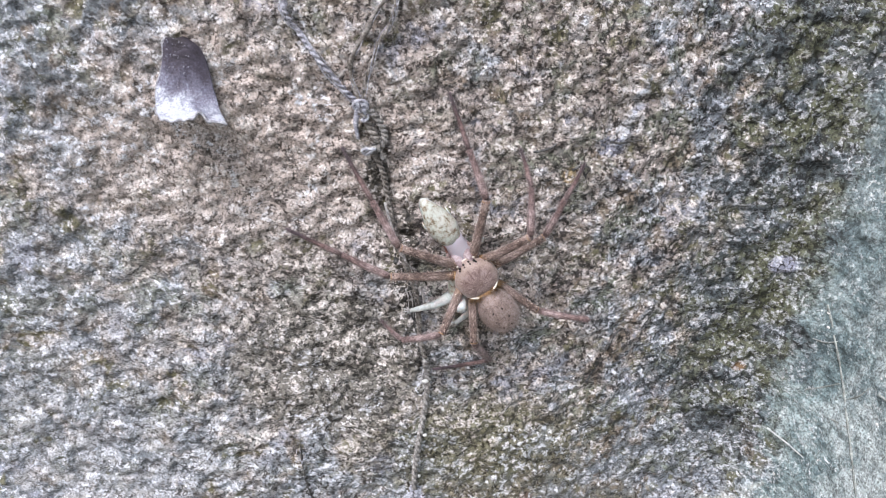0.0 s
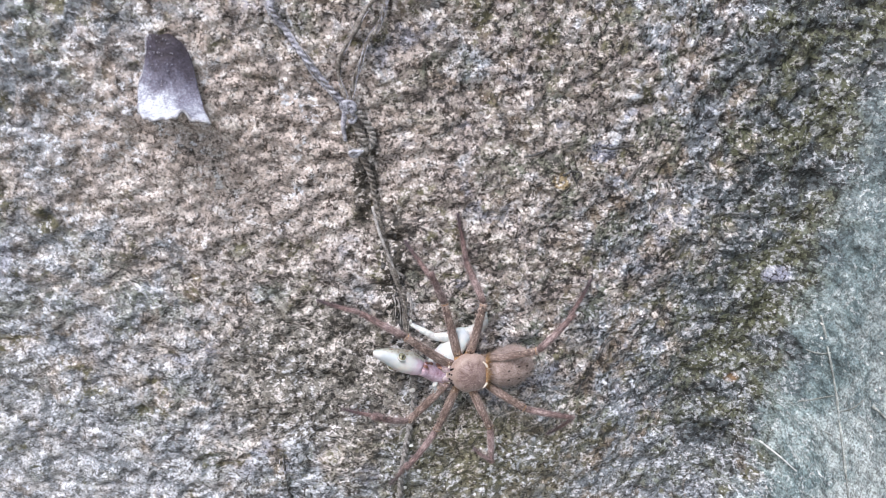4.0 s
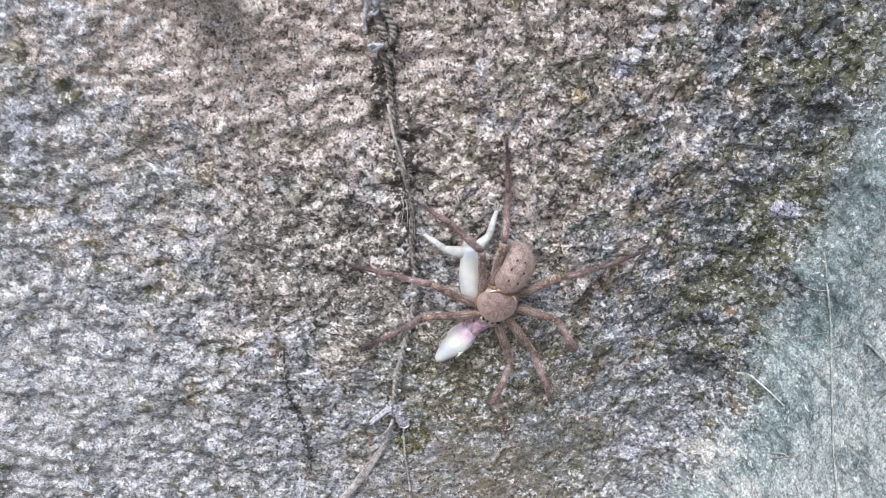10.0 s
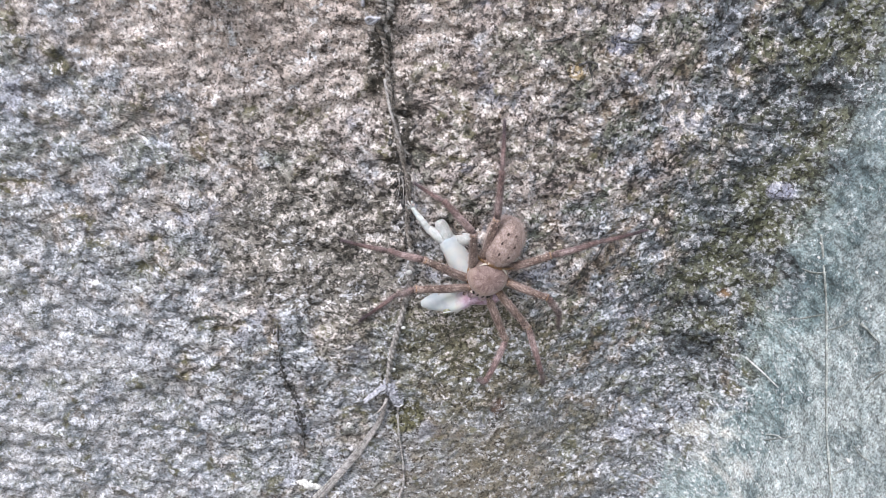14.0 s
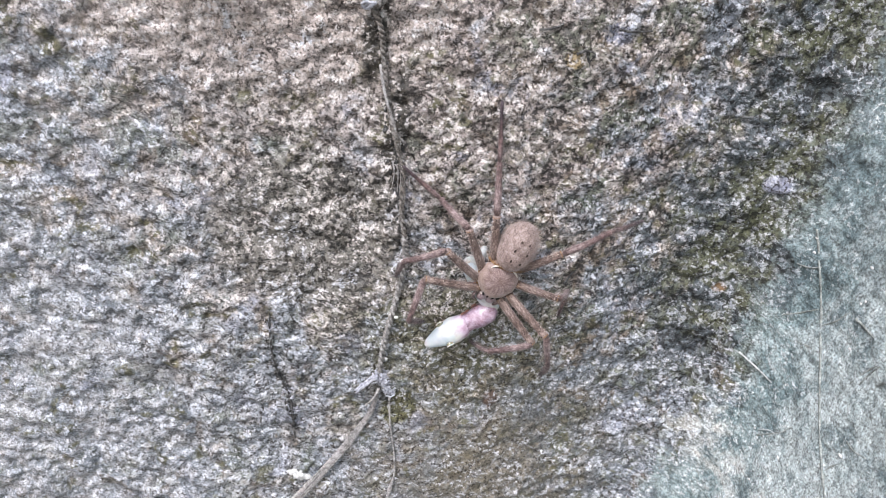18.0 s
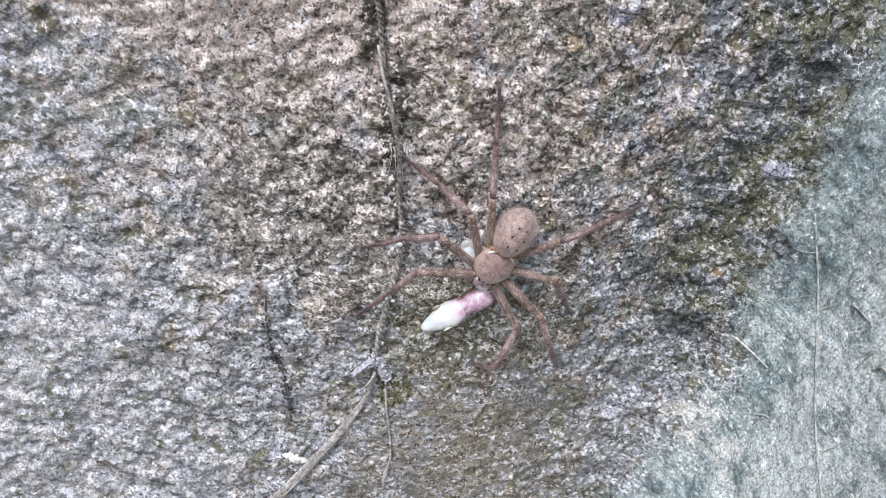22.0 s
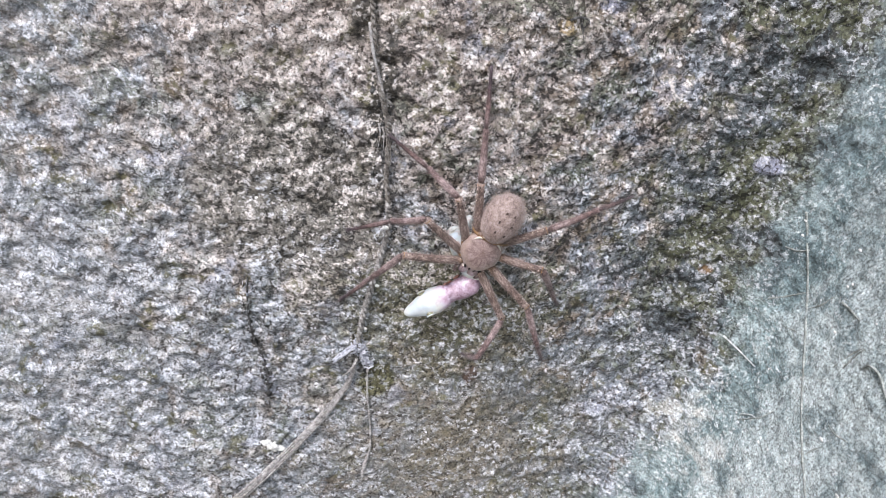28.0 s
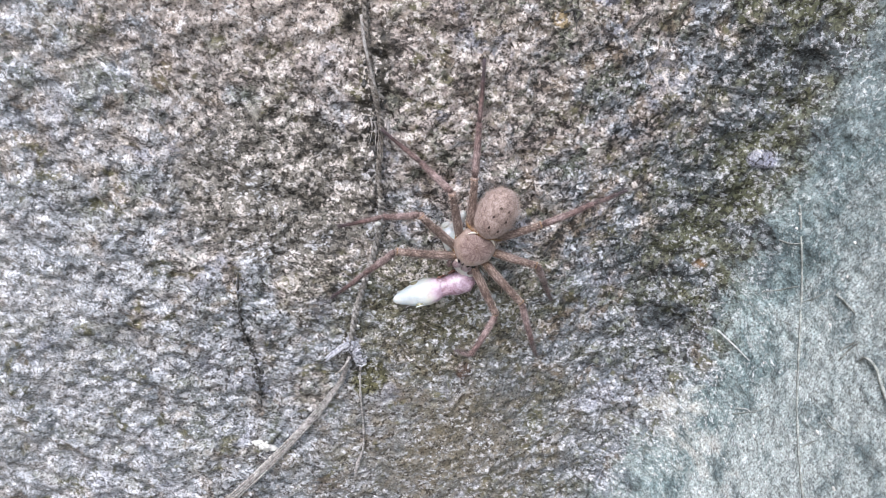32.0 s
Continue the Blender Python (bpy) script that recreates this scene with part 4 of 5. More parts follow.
def spider_leg(body, side, lengths, rows):
    """One leg of three moving pieces. Rows: seconds, then turn and rise of each piece in the body's space."""
    l1, l2, l3 = lengths
    root = Vector((0.0042 * math.cos(radians(side)), 0.0042 * math.sin(radians(side)), 0.0065))
    leg = limb("leg", l1, 0.00112, 0.00094, FEMUR, body, 0.05, 110, 6)
    coxa = bmesh.new()
    loft(coxa, [(-0.0022, 0, 0, 0.0009, 0.0009), (-0.0012, 0, 0, 0.0015, 0.0014), (0, 0, 0, 0.0014, 0.0013), (0.0012, 0, 0, 0.0011, 0.0011)], 10)
    part("coxa", coxa, COXA, leg)
    for at, r in ((l1 * 0.985, 0.00103), (l1 * 0.02, 0.001)):
        ring = bmesh.new()
        loft(ring, [(at - 0.00035, 0, 0, r * 0.9, r * 0.82), (at - 0.0001, 0, 0, r, r * 0.92), (at + 0.0002, 0, 0, r * 0.9, r * 0.82)], 12, 0.00004)
        part("joint", ring, COXA, leg, "pale orange joint membrane")
    dots = bmesh.new()
    for k in range(9):
        s, a = 0.12 + 0.1 * k, random.choice((0.7, 1.5, 2.3))
        ball(dots, (s * l1, 0.00112 * math.cos(a), 0.0002 + 0.00101 * math.sin(a)), 0.00015, (1, 1, 1), 6)
    part("spine_bases", dots, PALE_BAND, leg)
    marks = bmesh.new()
    for k in range(11):
        s, a = 0.1 + 0.085 * k, random.uniform(0.4, 2.7)
        ball(marks, (s * l1, 0.00109 * math.cos(a), 0.0002 + 0.00099 * math.sin(a)), 0.00017, (1.5, 1, 0.8), 6)
    part("spots", marks, SPOT, leg, "dark brown spots")
    shin = limb("tibia", l2, 0.00092, 0.00068, LEG, leg, 0.1, 120, 6)
    foot = limb("tarsus", l3, 0.00064, 0.00032, LEG_TIP, leg, 0.0, 130, 3)
    keys = []
    for t, a1, e1, a2, e2, a3, e3 in rows:
        m1 = aimed(root, a1, e1)
        m2 = aimed(m1 @ Vector((l1, 0, 0)), a2, e2)
        m3 = aimed(m2 @ Vector((l2, 0, 0)), a3, e3)
        keys.append((t, m1, m1.inverted() @ m2, m1.inverted() @ m3))
    JOINTS.append((leg, [(k[0], k[1]) for k in keys]))
    JOINTS.append((shin, [(k[0], k[2]) for k in keys]))
    JOINTS.append((foot, [(k[0], k[3]) for k in keys]))


JOINTS = []


def build_spider():
    spider = tagged(new("spider"), "large brown hairy spider on the wall, gripping a gecko", "spider")
    # head and thorax in one shield
    bm = bmesh.new()
    st = []
    for k in range(17):
        s = k / 16
        x = -0.0054 + 0.0108 * s
        w = 0.0054 * max(0.05, 1 - abs(2 * s - 0.92) ** 2.6) ** 0.5 * (1 - 0.28 * max(0, s - 0.6) / 0.4)
        st.append((x, 0, BODY_HIGH - 0.0006, w, 0.0029 * max(0.08, 1 - abs(2 * s - 1) ** 2.8) ** 0.5))
    loft(bm, st, 22, 0.0001)
    for v in bm.verts:
        if v.co.z > BODY_HIGH:
            groove = math.exp(-(v.co.y / 0.00035) ** 2) * math.exp(-((v.co.x + 0.001) / 0.0018) ** 2)
            ang = math.atan2(v.co.y, v.co.x + 0.001)
            v.co.z -= 0.0005 * groove + 0.00012 * max(0, math.cos(7 * ang)) * min(1, v.co.xy.length / 0.003)
    shield = part("cephalothorax", bm, SHIELD, spider)
    bm = bmesh.new()
    for _ in range(230):
        a, q = random.uniform(0, 6.28), random.random() ** 0.5
        x, y = 0.0050 * q * math.cos(a), 0.0049 * q * math.sin(a)
        z = BODY_HIGH - 0.0006 + 0.0028 * max(0.0, 1 - q ** 2.6) ** 0.5
        spike(bm, (x, y, z), (random.uniform(-1, -0.2), random.uniform(-0.5, 0.5), 0.6), random.uniform(0.0003, 0.0007), 0.00004)
    part("hair", bm, HAIR, shield)
    bm = bmesh.new()
    arc = [Vector((-0.0012 - 0.0040 * math.cos(a), 0.0048 * math.sin(a), BODY_HIGH + 0.0011)) for a in np.linspace(-0.95, 0.95, 18)]
    tube(bm, arc, lambda s: 0.00042 * math.sin(math.pi * min(max(s, 0.03), 0.97)) ** 0.5, 6, up=(0, 0, 1))
    part("pale_band", bm, PALE_BAND, shield)
    bm = bmesh.new()
    arc = [Vector((0.0054 - 0.0007 * (y / 0.0026) ** 2, y, BODY_HIGH - 0.0004)) for y in np.linspace(-0.0026, 0.0026, 12)]
    tube(bm, arc, 0.00026, 6, up=(0, 0, 1))
    part("face_band", bm, PALE_BAND, shield)
    for x, y, z, r in ((0.0049, 0.0007, 0.0005, 0.0004), (0.0049, -0.0007, 0.0005, 0.0004), (0.0045, 0.0020, 0.0006, 0.00044), (0.0045, -0.0020, 0.0006, 0.00044), (0.0044, 0.0008, 0.0011, 0.0003), (0.0044, -0.0008, 0.0011, 0.0003), (0.0041, 0.0023, 0.0009, 0.00036), (0.0041, -0.0023, 0.0009, 0.00036)):
        bm = bmesh.new()
        ball(bm, (x, y, BODY_HIGH + z), 0.75 * r, (1, 1, 1), 9)
        part("eye", bm, EYE, shield, "glossy black eye")
    for s in (1, -1):
        bm = bmesh.new()
        loft(bm, [(0.0030, s * 0.0012, BODY_HIGH - 0.0012, 0.0006, 0.0008), (0.0044, s * 0.0013, BODY_HIGH - 0.0012, 0.0013, 0.0014), (0.0062, s * 0.0014, BODY_HIGH - 0.0016, 0.0013, 0.0014), (0.0074, s * 0.0014, BODY_HIGH - 0.0025, 0.0009, 0.001), (0.0079, s * 0.0012, BODY_HIGH - 0.0034, 0.0003, 0.0003)], 12, 0.00006)
        part("jaw", bm, FANG, spider)
        bm = bmesh.new()
        tube(bm, curve([(0.0032, s * 0.0026, BODY_HIGH - 0.0022), (0.0052, s * 0.0036, BODY_HIGH - 0.0012), (0.0074, s * 0.0032, BODY_HIGH - 0.0022), (0.0086, s * 0.0020, BODY_HIGH - 0.0042)], 18), lambda q: 0.0006 * (1 - 0.35 * q), 8, up=(0, 0, 1))
        part("palp", bm, LEG, spider)
    # abdomen with hair and dark spots
    bm = bmesh.new()
    st = []
    for k in range(21):
        s = k / 20
        e = max(0.02, 1 - abs(2 * s - 1) ** 2.3) ** 0.5
        st.append((-0.0042 - 0.0140 * s, 0, BODY_HIGH + 0.0004, 0.0050 * e * (0.84 + 0.28 * s * (1.4 - s)), 0.0046 * e))
    loft(bm, st, 26, 0.00012)
    belly = part("abdomen", bm, BACK, spider)
    waist_at = Matrix.Translation((-0.0042, 0, BODY_HIGH))
    JOINTS.append((belly, [(t, waist_at @ pose(0, 0, 0, 0, dip, 0) @ waist_at.inverted()) for t, dip in ((0, -10), (2.5, -10), (4.5, -26), (7.1, -26), (7.5, -12), (12.8, -12), (14.5, -8), (16.3, 0), (32.0, 0))]))
    bm = bmesh.new()
    for _ in range(2600):
        a, q = random.uniform(0, 6.28), random.uniform(0.02, 0.98)
        e = (1 - abs(2 * q - 1) ** 2.3) ** 0.5
        w, h = 0.0050 * e * (0.84 + 0.28 * q * (1.4 - q)), 0.0046 * e
        spike(bm, (-0.0042 - 0.014 * q, w * math.cos(a), BODY_HIGH + 0.0004 + h * math.sin(a)), (-1 + random.uniform(-0.3, 0.5) - (q > 0.9), 1.1 * math.cos(a), 1.1 * math.sin(a)), random.uniform(0.0006, 0.0017), 0.00003)
    part("hair", bm, HAIR, belly)
    for x, y in ((-0.0085, 0.0013), (-0.0085, -0.0013), (-0.0115, 0.0017), (-0.0115, -0.0017), (-0.0142, 0.0011), (-0.0142, -0.0011)):
        q = (-x - 0.0042) / 0.014
        e = (1 - abs(2 * q - 1) ** 2.3) ** 0.5
        w = 0.0050 * e
        bm = bmesh.new()
        ball(bm, (x, y, BODY_HIGH + 0.0004 + 0.0046 * e * (1 - (y / w) ** 2) ** 0.5), 0.0004, (1.2, 0.8, 0.4), 8)
        part("dark_spot", bm, SPOT, belly, "small dark dimple")
    bm = bmesh.new()
    loft(bm, [(-0.0042, 0, BODY_HIGH, 0.0012, 0.0012), (-0.0055, 0, BODY_HIGH, 0.0016, 0.0016)], 10)
    waist = part("waist", bm, COXA, spider)
    bm = bmesh.new()
    for _ in range(260):
        a = random.uniform(0.0, math.pi)
        spike(bm, (-0.0043, 0.0039 * math.cos(a), BODY_HIGH - 0.0012 + 0.0026 * math.sin(a)), (-1, 1.3 * math.cos(a) + random.uniform(-0.4, 0.4), 0.8 * math.sin(a)), random.uniform(0.0014, 0.0028), 0.00006)
    part("hair", bm, COXA, waist, "golden hair tuft")
    spider_leg(spider, -22, (0.0175, 0.0123, 0.0138), [
        (0, -40.5, 14.7, -14.1, -19.3, -14.1, -19.3),
        (2.5, -40.5, 14.7, -14.1, -19.3, -14.1, -19.3),
        (4.5, -50.3, 14.3, -40.1, 0.7, -2.1, -44.9),
        (5.0, -67.8, 11.3, -55.1, 5.4, -20.1, -45.7),
        (5.6, -81.9, 5.1, -64.7, 9.0, -33.4, -39.3),
        (7.1, -81.9, 5.1, -64.7, 9.0, -33.4, -39.3),
        (7.5, -60.6, 0.7, -50.8, 24.8, -16.8, -50.4),
        (8.05, -60.6, 0.7, -50.8, 24.8, -16.8, -50.4),
        (8.4, -74.5, 12.7, -9.8, -37.9, -40.1, -6.7),
        (12.8, -74.5, 12.7, -9.8, -37.9, -40.1, -6.7),
        (14.1, -79.2, 19.4, -9.8, -50.4, -24.7, -7.0),
        (14.5, -103.5, 33.2, -17.3, -25.0, 36.3, -44.5),
        (16.3, -83.4, 11.7, 3.9, 9.3, 59.3, -51.6),
        (19.3, -83.4, 11.7, 3.9, 9.3, 59.3, -51.6),
        (20.0, -73.9, 9.6, -16.7, -18.3, -16.7, -18.3),
        (32.0, -73.9, 9.6, -16.7, -18.3, -16.7, -18.3),
    ])
    spider_leg(spider, -58, (0.0163, 0.0114, 0.0128), [
        (0, -77.9, 35.0, -35.0, -18.0, -29.6, -60.3),
        (2.5, -77.9, 35.0, -35.0, -18.0, -29.6, -60.3),
        (4.5, -79.8, -6.9, -78.3, 26.4, -57.5, -41.0),
        (5.0, -105.9, 11.5, -86.4, -12.1, -76.0, -28.8),
        (5.6, -120.1, 7.7, -88.6, -32.8, -93.8, -5.9),
        (7.1, -120.1, 7.7, -88.6, -32.8, -93.8, -5.9),
        (7.5, -92.0, -13.1, -94.4, 15.8, -80.3, -21.6),
        (8.05, -92.0, -13.1, -94.4, 15.8, -80.3, -21.6),
        (8.4, -102.4, 13.1, -66.4, -36.2, -80.1, -10.2),
        (12.8, -102.4, 13.1, -66.4, -36.2, -80.1, -10.2),
        (14.1, -103.3, 19.4, -61.1, -40.9, -75.5, -14.8),
        (14.5, -121.4, 30.0, -40.7, -19.7, 28.4, -48.6),
        (16.3, -115.9, 19.7, -46.7, -9.6, 13.8, -43.8),
        (19.3, -115.9, 19.7, -46.7, -9.6, 13.8, -43.8),
        (20.0, -112.4, 18.3, -41.5, -36.5, -43.5, -16.6),
        (32.0, -112.4, 18.3, -41.5, -36.5, -43.5, -16.6),
    ])
    spider_leg(spider, -98, (0.0154, 0.0112, 0.0126), [
        (0, -92.6, 2.0, -52.1, 12.3, -80.1, -40.7),
        (2.5, -92.6, 2.0, -52.1, 12.3, -80.1, -40.7),
        (4.5, -116.3, 5.8, -83.7, -27.5, -85.5, -7.7),
        (5.0, -141.1, 15.7, -103.4, 8.0, -94.9, -60.7),
        (5.6, -158.4, 10.8, -106.4, -40.2, -113.7, -4.2),
        (7.1, -158.4, 10.8, -106.4, -40.2, -113.7, -4.2),
        (7.5, -151.9, 10.3, -123.9, -19.6, -123.9, -19.6),
        (8.05, -151.9, 10.3, -123.9, -19.6, -123.9, -19.6),
        (8.4, -154.8, 14.5, -113.4, 0.2, -87.3, -46.7),
        (12.8, -154.8, 14.5, -113.4, 0.2, -87.3, -46.7),
        (14.1, -154.2, 26.6, -117.1, -7.5, -75.5, -58.0),
        (14.5, -135.9, 23.1, -65.9, -65.6, -83.9, -5.1),
        (16.3, -137.2, 15.2, -103.9, -41.8, -107.3, -8.5),
        (19.3, -137.2, 15.2, -103.9, -41.8, -107.3, -8.5),
        (20.0, -141.2, 17.1, -99.4, -39.5, -102.2, -12.2),
        (32.0, -141.2, 17.1, -99.4, -39.5, -102.2, -12.2),
    ])
    spider_leg(spider, -138, (0.0156, 0.0132, 0.0149), [
        (0, -160.1, 3.8, -121.1, 31.6, 168.1, -62.9),
        (2.5, -160.1, 3.8, -121.1, 31.6, 168.1, -62.9),
        (4.5, -165.0, 30.0, -146.0, -22.0, 214.0, -40.0),
        (5.0, -187.0, 35.0, -166.0, -25.0, 194.0, -40.0),
        (5.6, -197.0, 36.0, -178.0, -25.0, 182.0, -40.0),
        (7.1, -197.0, 36.0, -178.0, -25.0, 182.0, -40.0),
        (7.5, -183.0, 17.1, -151.3, 8.8, 208.7, -53.1),
        (8.05, -183.0, 17.1, -151.3, 8.8, 208.7, -53.1),
        (8.4, -167.7, 13.9, -170.2, -38.9, 204.7, -2.9),
        (12.8, -167.7, 13.9, -170.2, -38.9, 204.7, -2.9),
        (14.1, -169.5, 17.6, -158.5, 8.3, 187.8, -53.3),
        (14.5, -152.0, 21.5, -137.9, 5.6, 207.9, -55.8),
        (16.3, -155.7, 10.5, -158.9, -18.3, 202.1, -15.6),
        (19.3, -155.7, 10.5, -158.9, -18.3, 202.1, -15.6),
        (20.0, -154.6, 6.9, -157.7, -14.4, 202.3, -14.4),
        (32.0, -154.6, 6.9, -157.7, -14.4, 202.3, -14.4),
    ])
    spider_leg(spider, 22, (0.0177, 0.0127, 0.0143), [
        (0, 32.4, 14.2, -3.2, -21.0, -3.2, -21.0),
        (2.5, 32.4, 14.2, -3.2, -21.0, -3.2, -21.0),
        (4.5, 52.3, -8.0, -42.6, 36.2, 18.3, -46.3),
        (5.0, 41.5, 6.6, -57.4, 18.5, -15.1, -52.5),
        (5.6, 30.7, -1.2, -63.2, 25.3, -40.2, -46.5),
        (7.1, 30.7, -1.2, -63.2, 25.3, -40.2, -46.5),
        (7.5, 30.9, 2.7, -34.8, 27.7, 7.7, -57.3),
        (8.05, 30.9, 2.7, -34.8, 27.7, 7.7, -57.3),
        (8.4, 39.5, -6.9, -20.0, 41.7, 28.4, -54.4),
        (12.8, 39.5, -6.9, -20.0, 41.7, 28.4, -54.4),
        (14.1, 43.7, 0.5, -14.7, 31.8, 18.7, -58.2),
        (14.5, 60.3, 11.7, -69.0, 14.5, 29.5, -57.5),
        (16.3, 61.6, 20.4, -63.5, 7.2, -4.9, -66.0),
        (19.3, 61.6, 20.4, -63.5, 7.2, -4.9, -66.0),
        (20.0, 51.6, 5.5, -12.8, 25.0, 8.0, -59.7),
        (32.0, 51.6, 5.5, -12.8, 25.0, 8.0, -59.7),
    ])
    spider_leg(spider, 58, (0.0168, 0.013, 0.0147), [
        (0, 56.9, -1.5, 31.3, -9.1, 31.3, -9.1),
        (2.5, 56.9, -1.5, 31.3, -9.1, 31.3, -9.1),
        (4.5, 72.4, -8.9, 25.3, 39.1, 78.1, -48.1),
        (5.0, 54.9, 12.6, -3.0, 9.0, 57.6, -48.3),
        (5.6, 40.3, 11.0, 63.8, -37.6, -18.4, -2.1),
        (7.1, 40.3, 11.0, 63.8, -37.6, -18.4, -2.1),
        (7.5, 41.4, 13.1, 31.3, 6.8, 36.8, -46.4),
        (8.05, 41.4, 13.1, 31.3, 6.8, 36.8, -46.4),
        (8.4, 54.2, -5.0, 42.1, 27.8, 42.1, -42.4),
        (12.8, 54.2, -5.0, 42.1, 27.8, 42.1, -42.4),
        (14.1, 59.4, 1.4, 39.0, 13.0, 39.0, -36.0),
        (14.5, 78.3, 11.0, 56.7, -7.7, 56.7, -27.4),
        (16.3, 70.3, 30.9, 34.5, -16.7, 28.8, -43.8),
        (19.3, 70.3, 30.9, 34.5, -16.7, 28.8, -43.8),
        (20.0, 69.3, 11.6, 43.8, 0.3, 47.4, -36.5),
        (32.0, 69.3, 11.6, 43.8, 0.3, 47.4, -36.5),
    ])
    spider_leg(spider, 98, (0.0134, 0.0098, 0.0111), [
        (0, 119.4, 24.3, 65.8, -5.0, 49.5, -64.3),
        (2.5, 119.4, 24.3, 65.8, -5.0, 49.5, -64.3),
        (4.5, 104.5, 1.0, 93.2, 29.4, 63.0, -69.3),
        (5.0, 77.2, -14.0, 70.1, 45.5, 57.9, -54.9),
        (5.6, 67.1, -7.2, 47.1, 37.2, 47.1, -59.6),
        (7.1, 67.1, -7.2, 47.1, 37.2, 47.1, -59.6),
        (7.5, 69.7, 3.6, -4.6, 28.4, 96.7, -77.9),
        (8.05, 69.7, 3.6, -4.6, 28.4, 96.7, -77.9),
        (8.4, 91.5, 4.5, 55.2, 20.9, 21.5, -63.1),
        (12.8, 91.5, 4.5, 55.2, 20.9, 21.5, -63.1),
        (14.1, 96.3, 23.5, 55.4, -28.2, 35.3, -32.9),
        (14.5, 111.4, 24.1, 81.3, -27.1, 47.5, -34.9),
        (16.3, 102.0, 24.0, 84.0, -58.0, 20.0, -20.0),
        (19.3, 102.0, 24.0, 84.0, -58.0, 20.0, -20.0),
        (20.0, 105.9, 21.3, 51.3, -29.1, 51.3, -29.1),
        (32.0, 105.9, 21.3, 51.3, -29.1, 51.3, -29.1),
    ])
    spider_leg(spider, 138, (0.0143, 0.014, 0.0158), [
        (0, 149.6, 11.7, 178.4, -34.2, 65.1, -1.2),
        (2.5, 149.6, 11.7, 178.4, -34.2, 65.1, -1.2),
        (4.5, 145.8, 20.6, 155.0, 6.6, 81.6, -49.2),
        (5.0, 143.8, 22.1, 148.8, 4.1, 94.7, -47.7),
        (5.6, 130.3, 22.0, 138.1, 3.2, 87.2, -46.5),
        (7.1, 130.3, 22.0, 138.1, 3.2, 87.2, -46.5),
        (7.5, 130.7, 27.2, 30.6, -53.9, 120.4, -2.0),
        (8.05, 130.7, 27.2, 30.6, -53.9, 120.4, -2.0),
        (8.4, 136.3, 9.3, 104.2, -30.9, 131.1, -1.5),
        (12.8, 136.3, 9.3, 104.2, -30.9, 131.1, -1.5),
        (14.1, 135.6, 16.9, 116.5, -18.5, 116.5, -18.5),
        (14.5, 152.8, 27.7, 134.6, -22.9, 134.6, -22.9),
        (16.3, 137.1, 4.6, 149.4, 14.8, 106.0, -39.4),
        (19.3, 137.1, 4.6, 149.4, 14.8, 106.0, -39.4),
        (20.0, 135.9, 5.0, 148.1, 13.9, 113.8, -38.9),
        (32.0, 135.9, 5.0, 148.1, 13.9, 113.8, -38.9),
    ])
    return spider


spider = build_spider()
SPIDER_PATH = [
    (0, 0.0330, 1.2353, 125.0),
    (2.5, 0.0330, 1.2353, 125.0),
    (4.5, 0.0364, 1.2055, 210.1),
    (5.0, 0.0360, 1.2085, 229.9),
    (5.6, 0.0365, 1.2082, 240.9),
    (7.1, 0.0365, 1.2082, 240.9),
    (7.5, 0.0431, 1.2074, 253.9),
    (8.05, 0.0431, 1.2074, 253.9),
    (8.4, 0.0441, 1.2032, 255.8),
    (12.8, 0.0441, 1.2032, 255.8),
    (14.1, 0.0424, 1.2047, 255.7),
    (14.5, 0.0430, 1.2050, 238.8),
    (16.3, 0.0474, 1.2015, 253.6),
    (19.3, 0.0474, 1.2015, 253.6),
    (20.0, 0.0472, 1.2009, 252.9),
    (32.0, 0.0472, 1.2009, 252.9),
]


# ---- the gecko that it holds ----
def gecko_skin():
    m, nt, b = material("gecko_skin", 0.45, 0.45)
    b.inputs["Subsurface Weight"].default_value = 0.25
    b.inputs["Subsurface Radius"].default_value = (0.002, 0.001, 0.0008)
    v = coords(nt)
    s = nt.nodes.new("ShaderNodeSeparateXYZ")
    nt.links.new(v, s.inputs[0])
    spots = noise_tex(nt, v, 800, 4, 0.7, 0.2)
    back = ramp(nt, spots, [(0.36, (0.15, 0.095, 0.05)), (0.45, (0.4, 0.38, 0.32)), (0.57, (0.56, 0.58, 0.54))])
    tint = noise_tex(nt, v, 160, 3, 0.5)
    front = ramp(nt, tint, [(0.35, (0.43, 0.49, 0.55)), (0.5, (0.6, 0.635, 0.655)), (0.65, (0.72, 0.72, 0.68))])
    up = maths(nt, "ADD", maths(nt, "MULTIPLY", s.outputs[2], 1500), 0.6, True)
    nt.links.new(mix(nt, up, front, back), b.inputs["Base Color"])
    scales = nt.nodes.new("ShaderNodeTexVoronoi")
    scales.inputs["Scale"].default_value = 2300
    nt.links.new(v, scales.inputs["Vector"])
    bump(nt, b, scales.outputs["Distance"], 0.35, 0.0002)
    return m


def plain_skin(name, dark, mid, light):
    m = mottled(name, dark, mid, light, 400, 0.45, 0.25, 0.0002, 0.45)
    b = m.node_tree.nodes["Principled BSDF"]
    b.inputs["Subsurface Weight"].default_value = 0.25
    b.inputs["Subsurface Radius"].default_value = (0.002, 0.001, 0.0008)
    return m


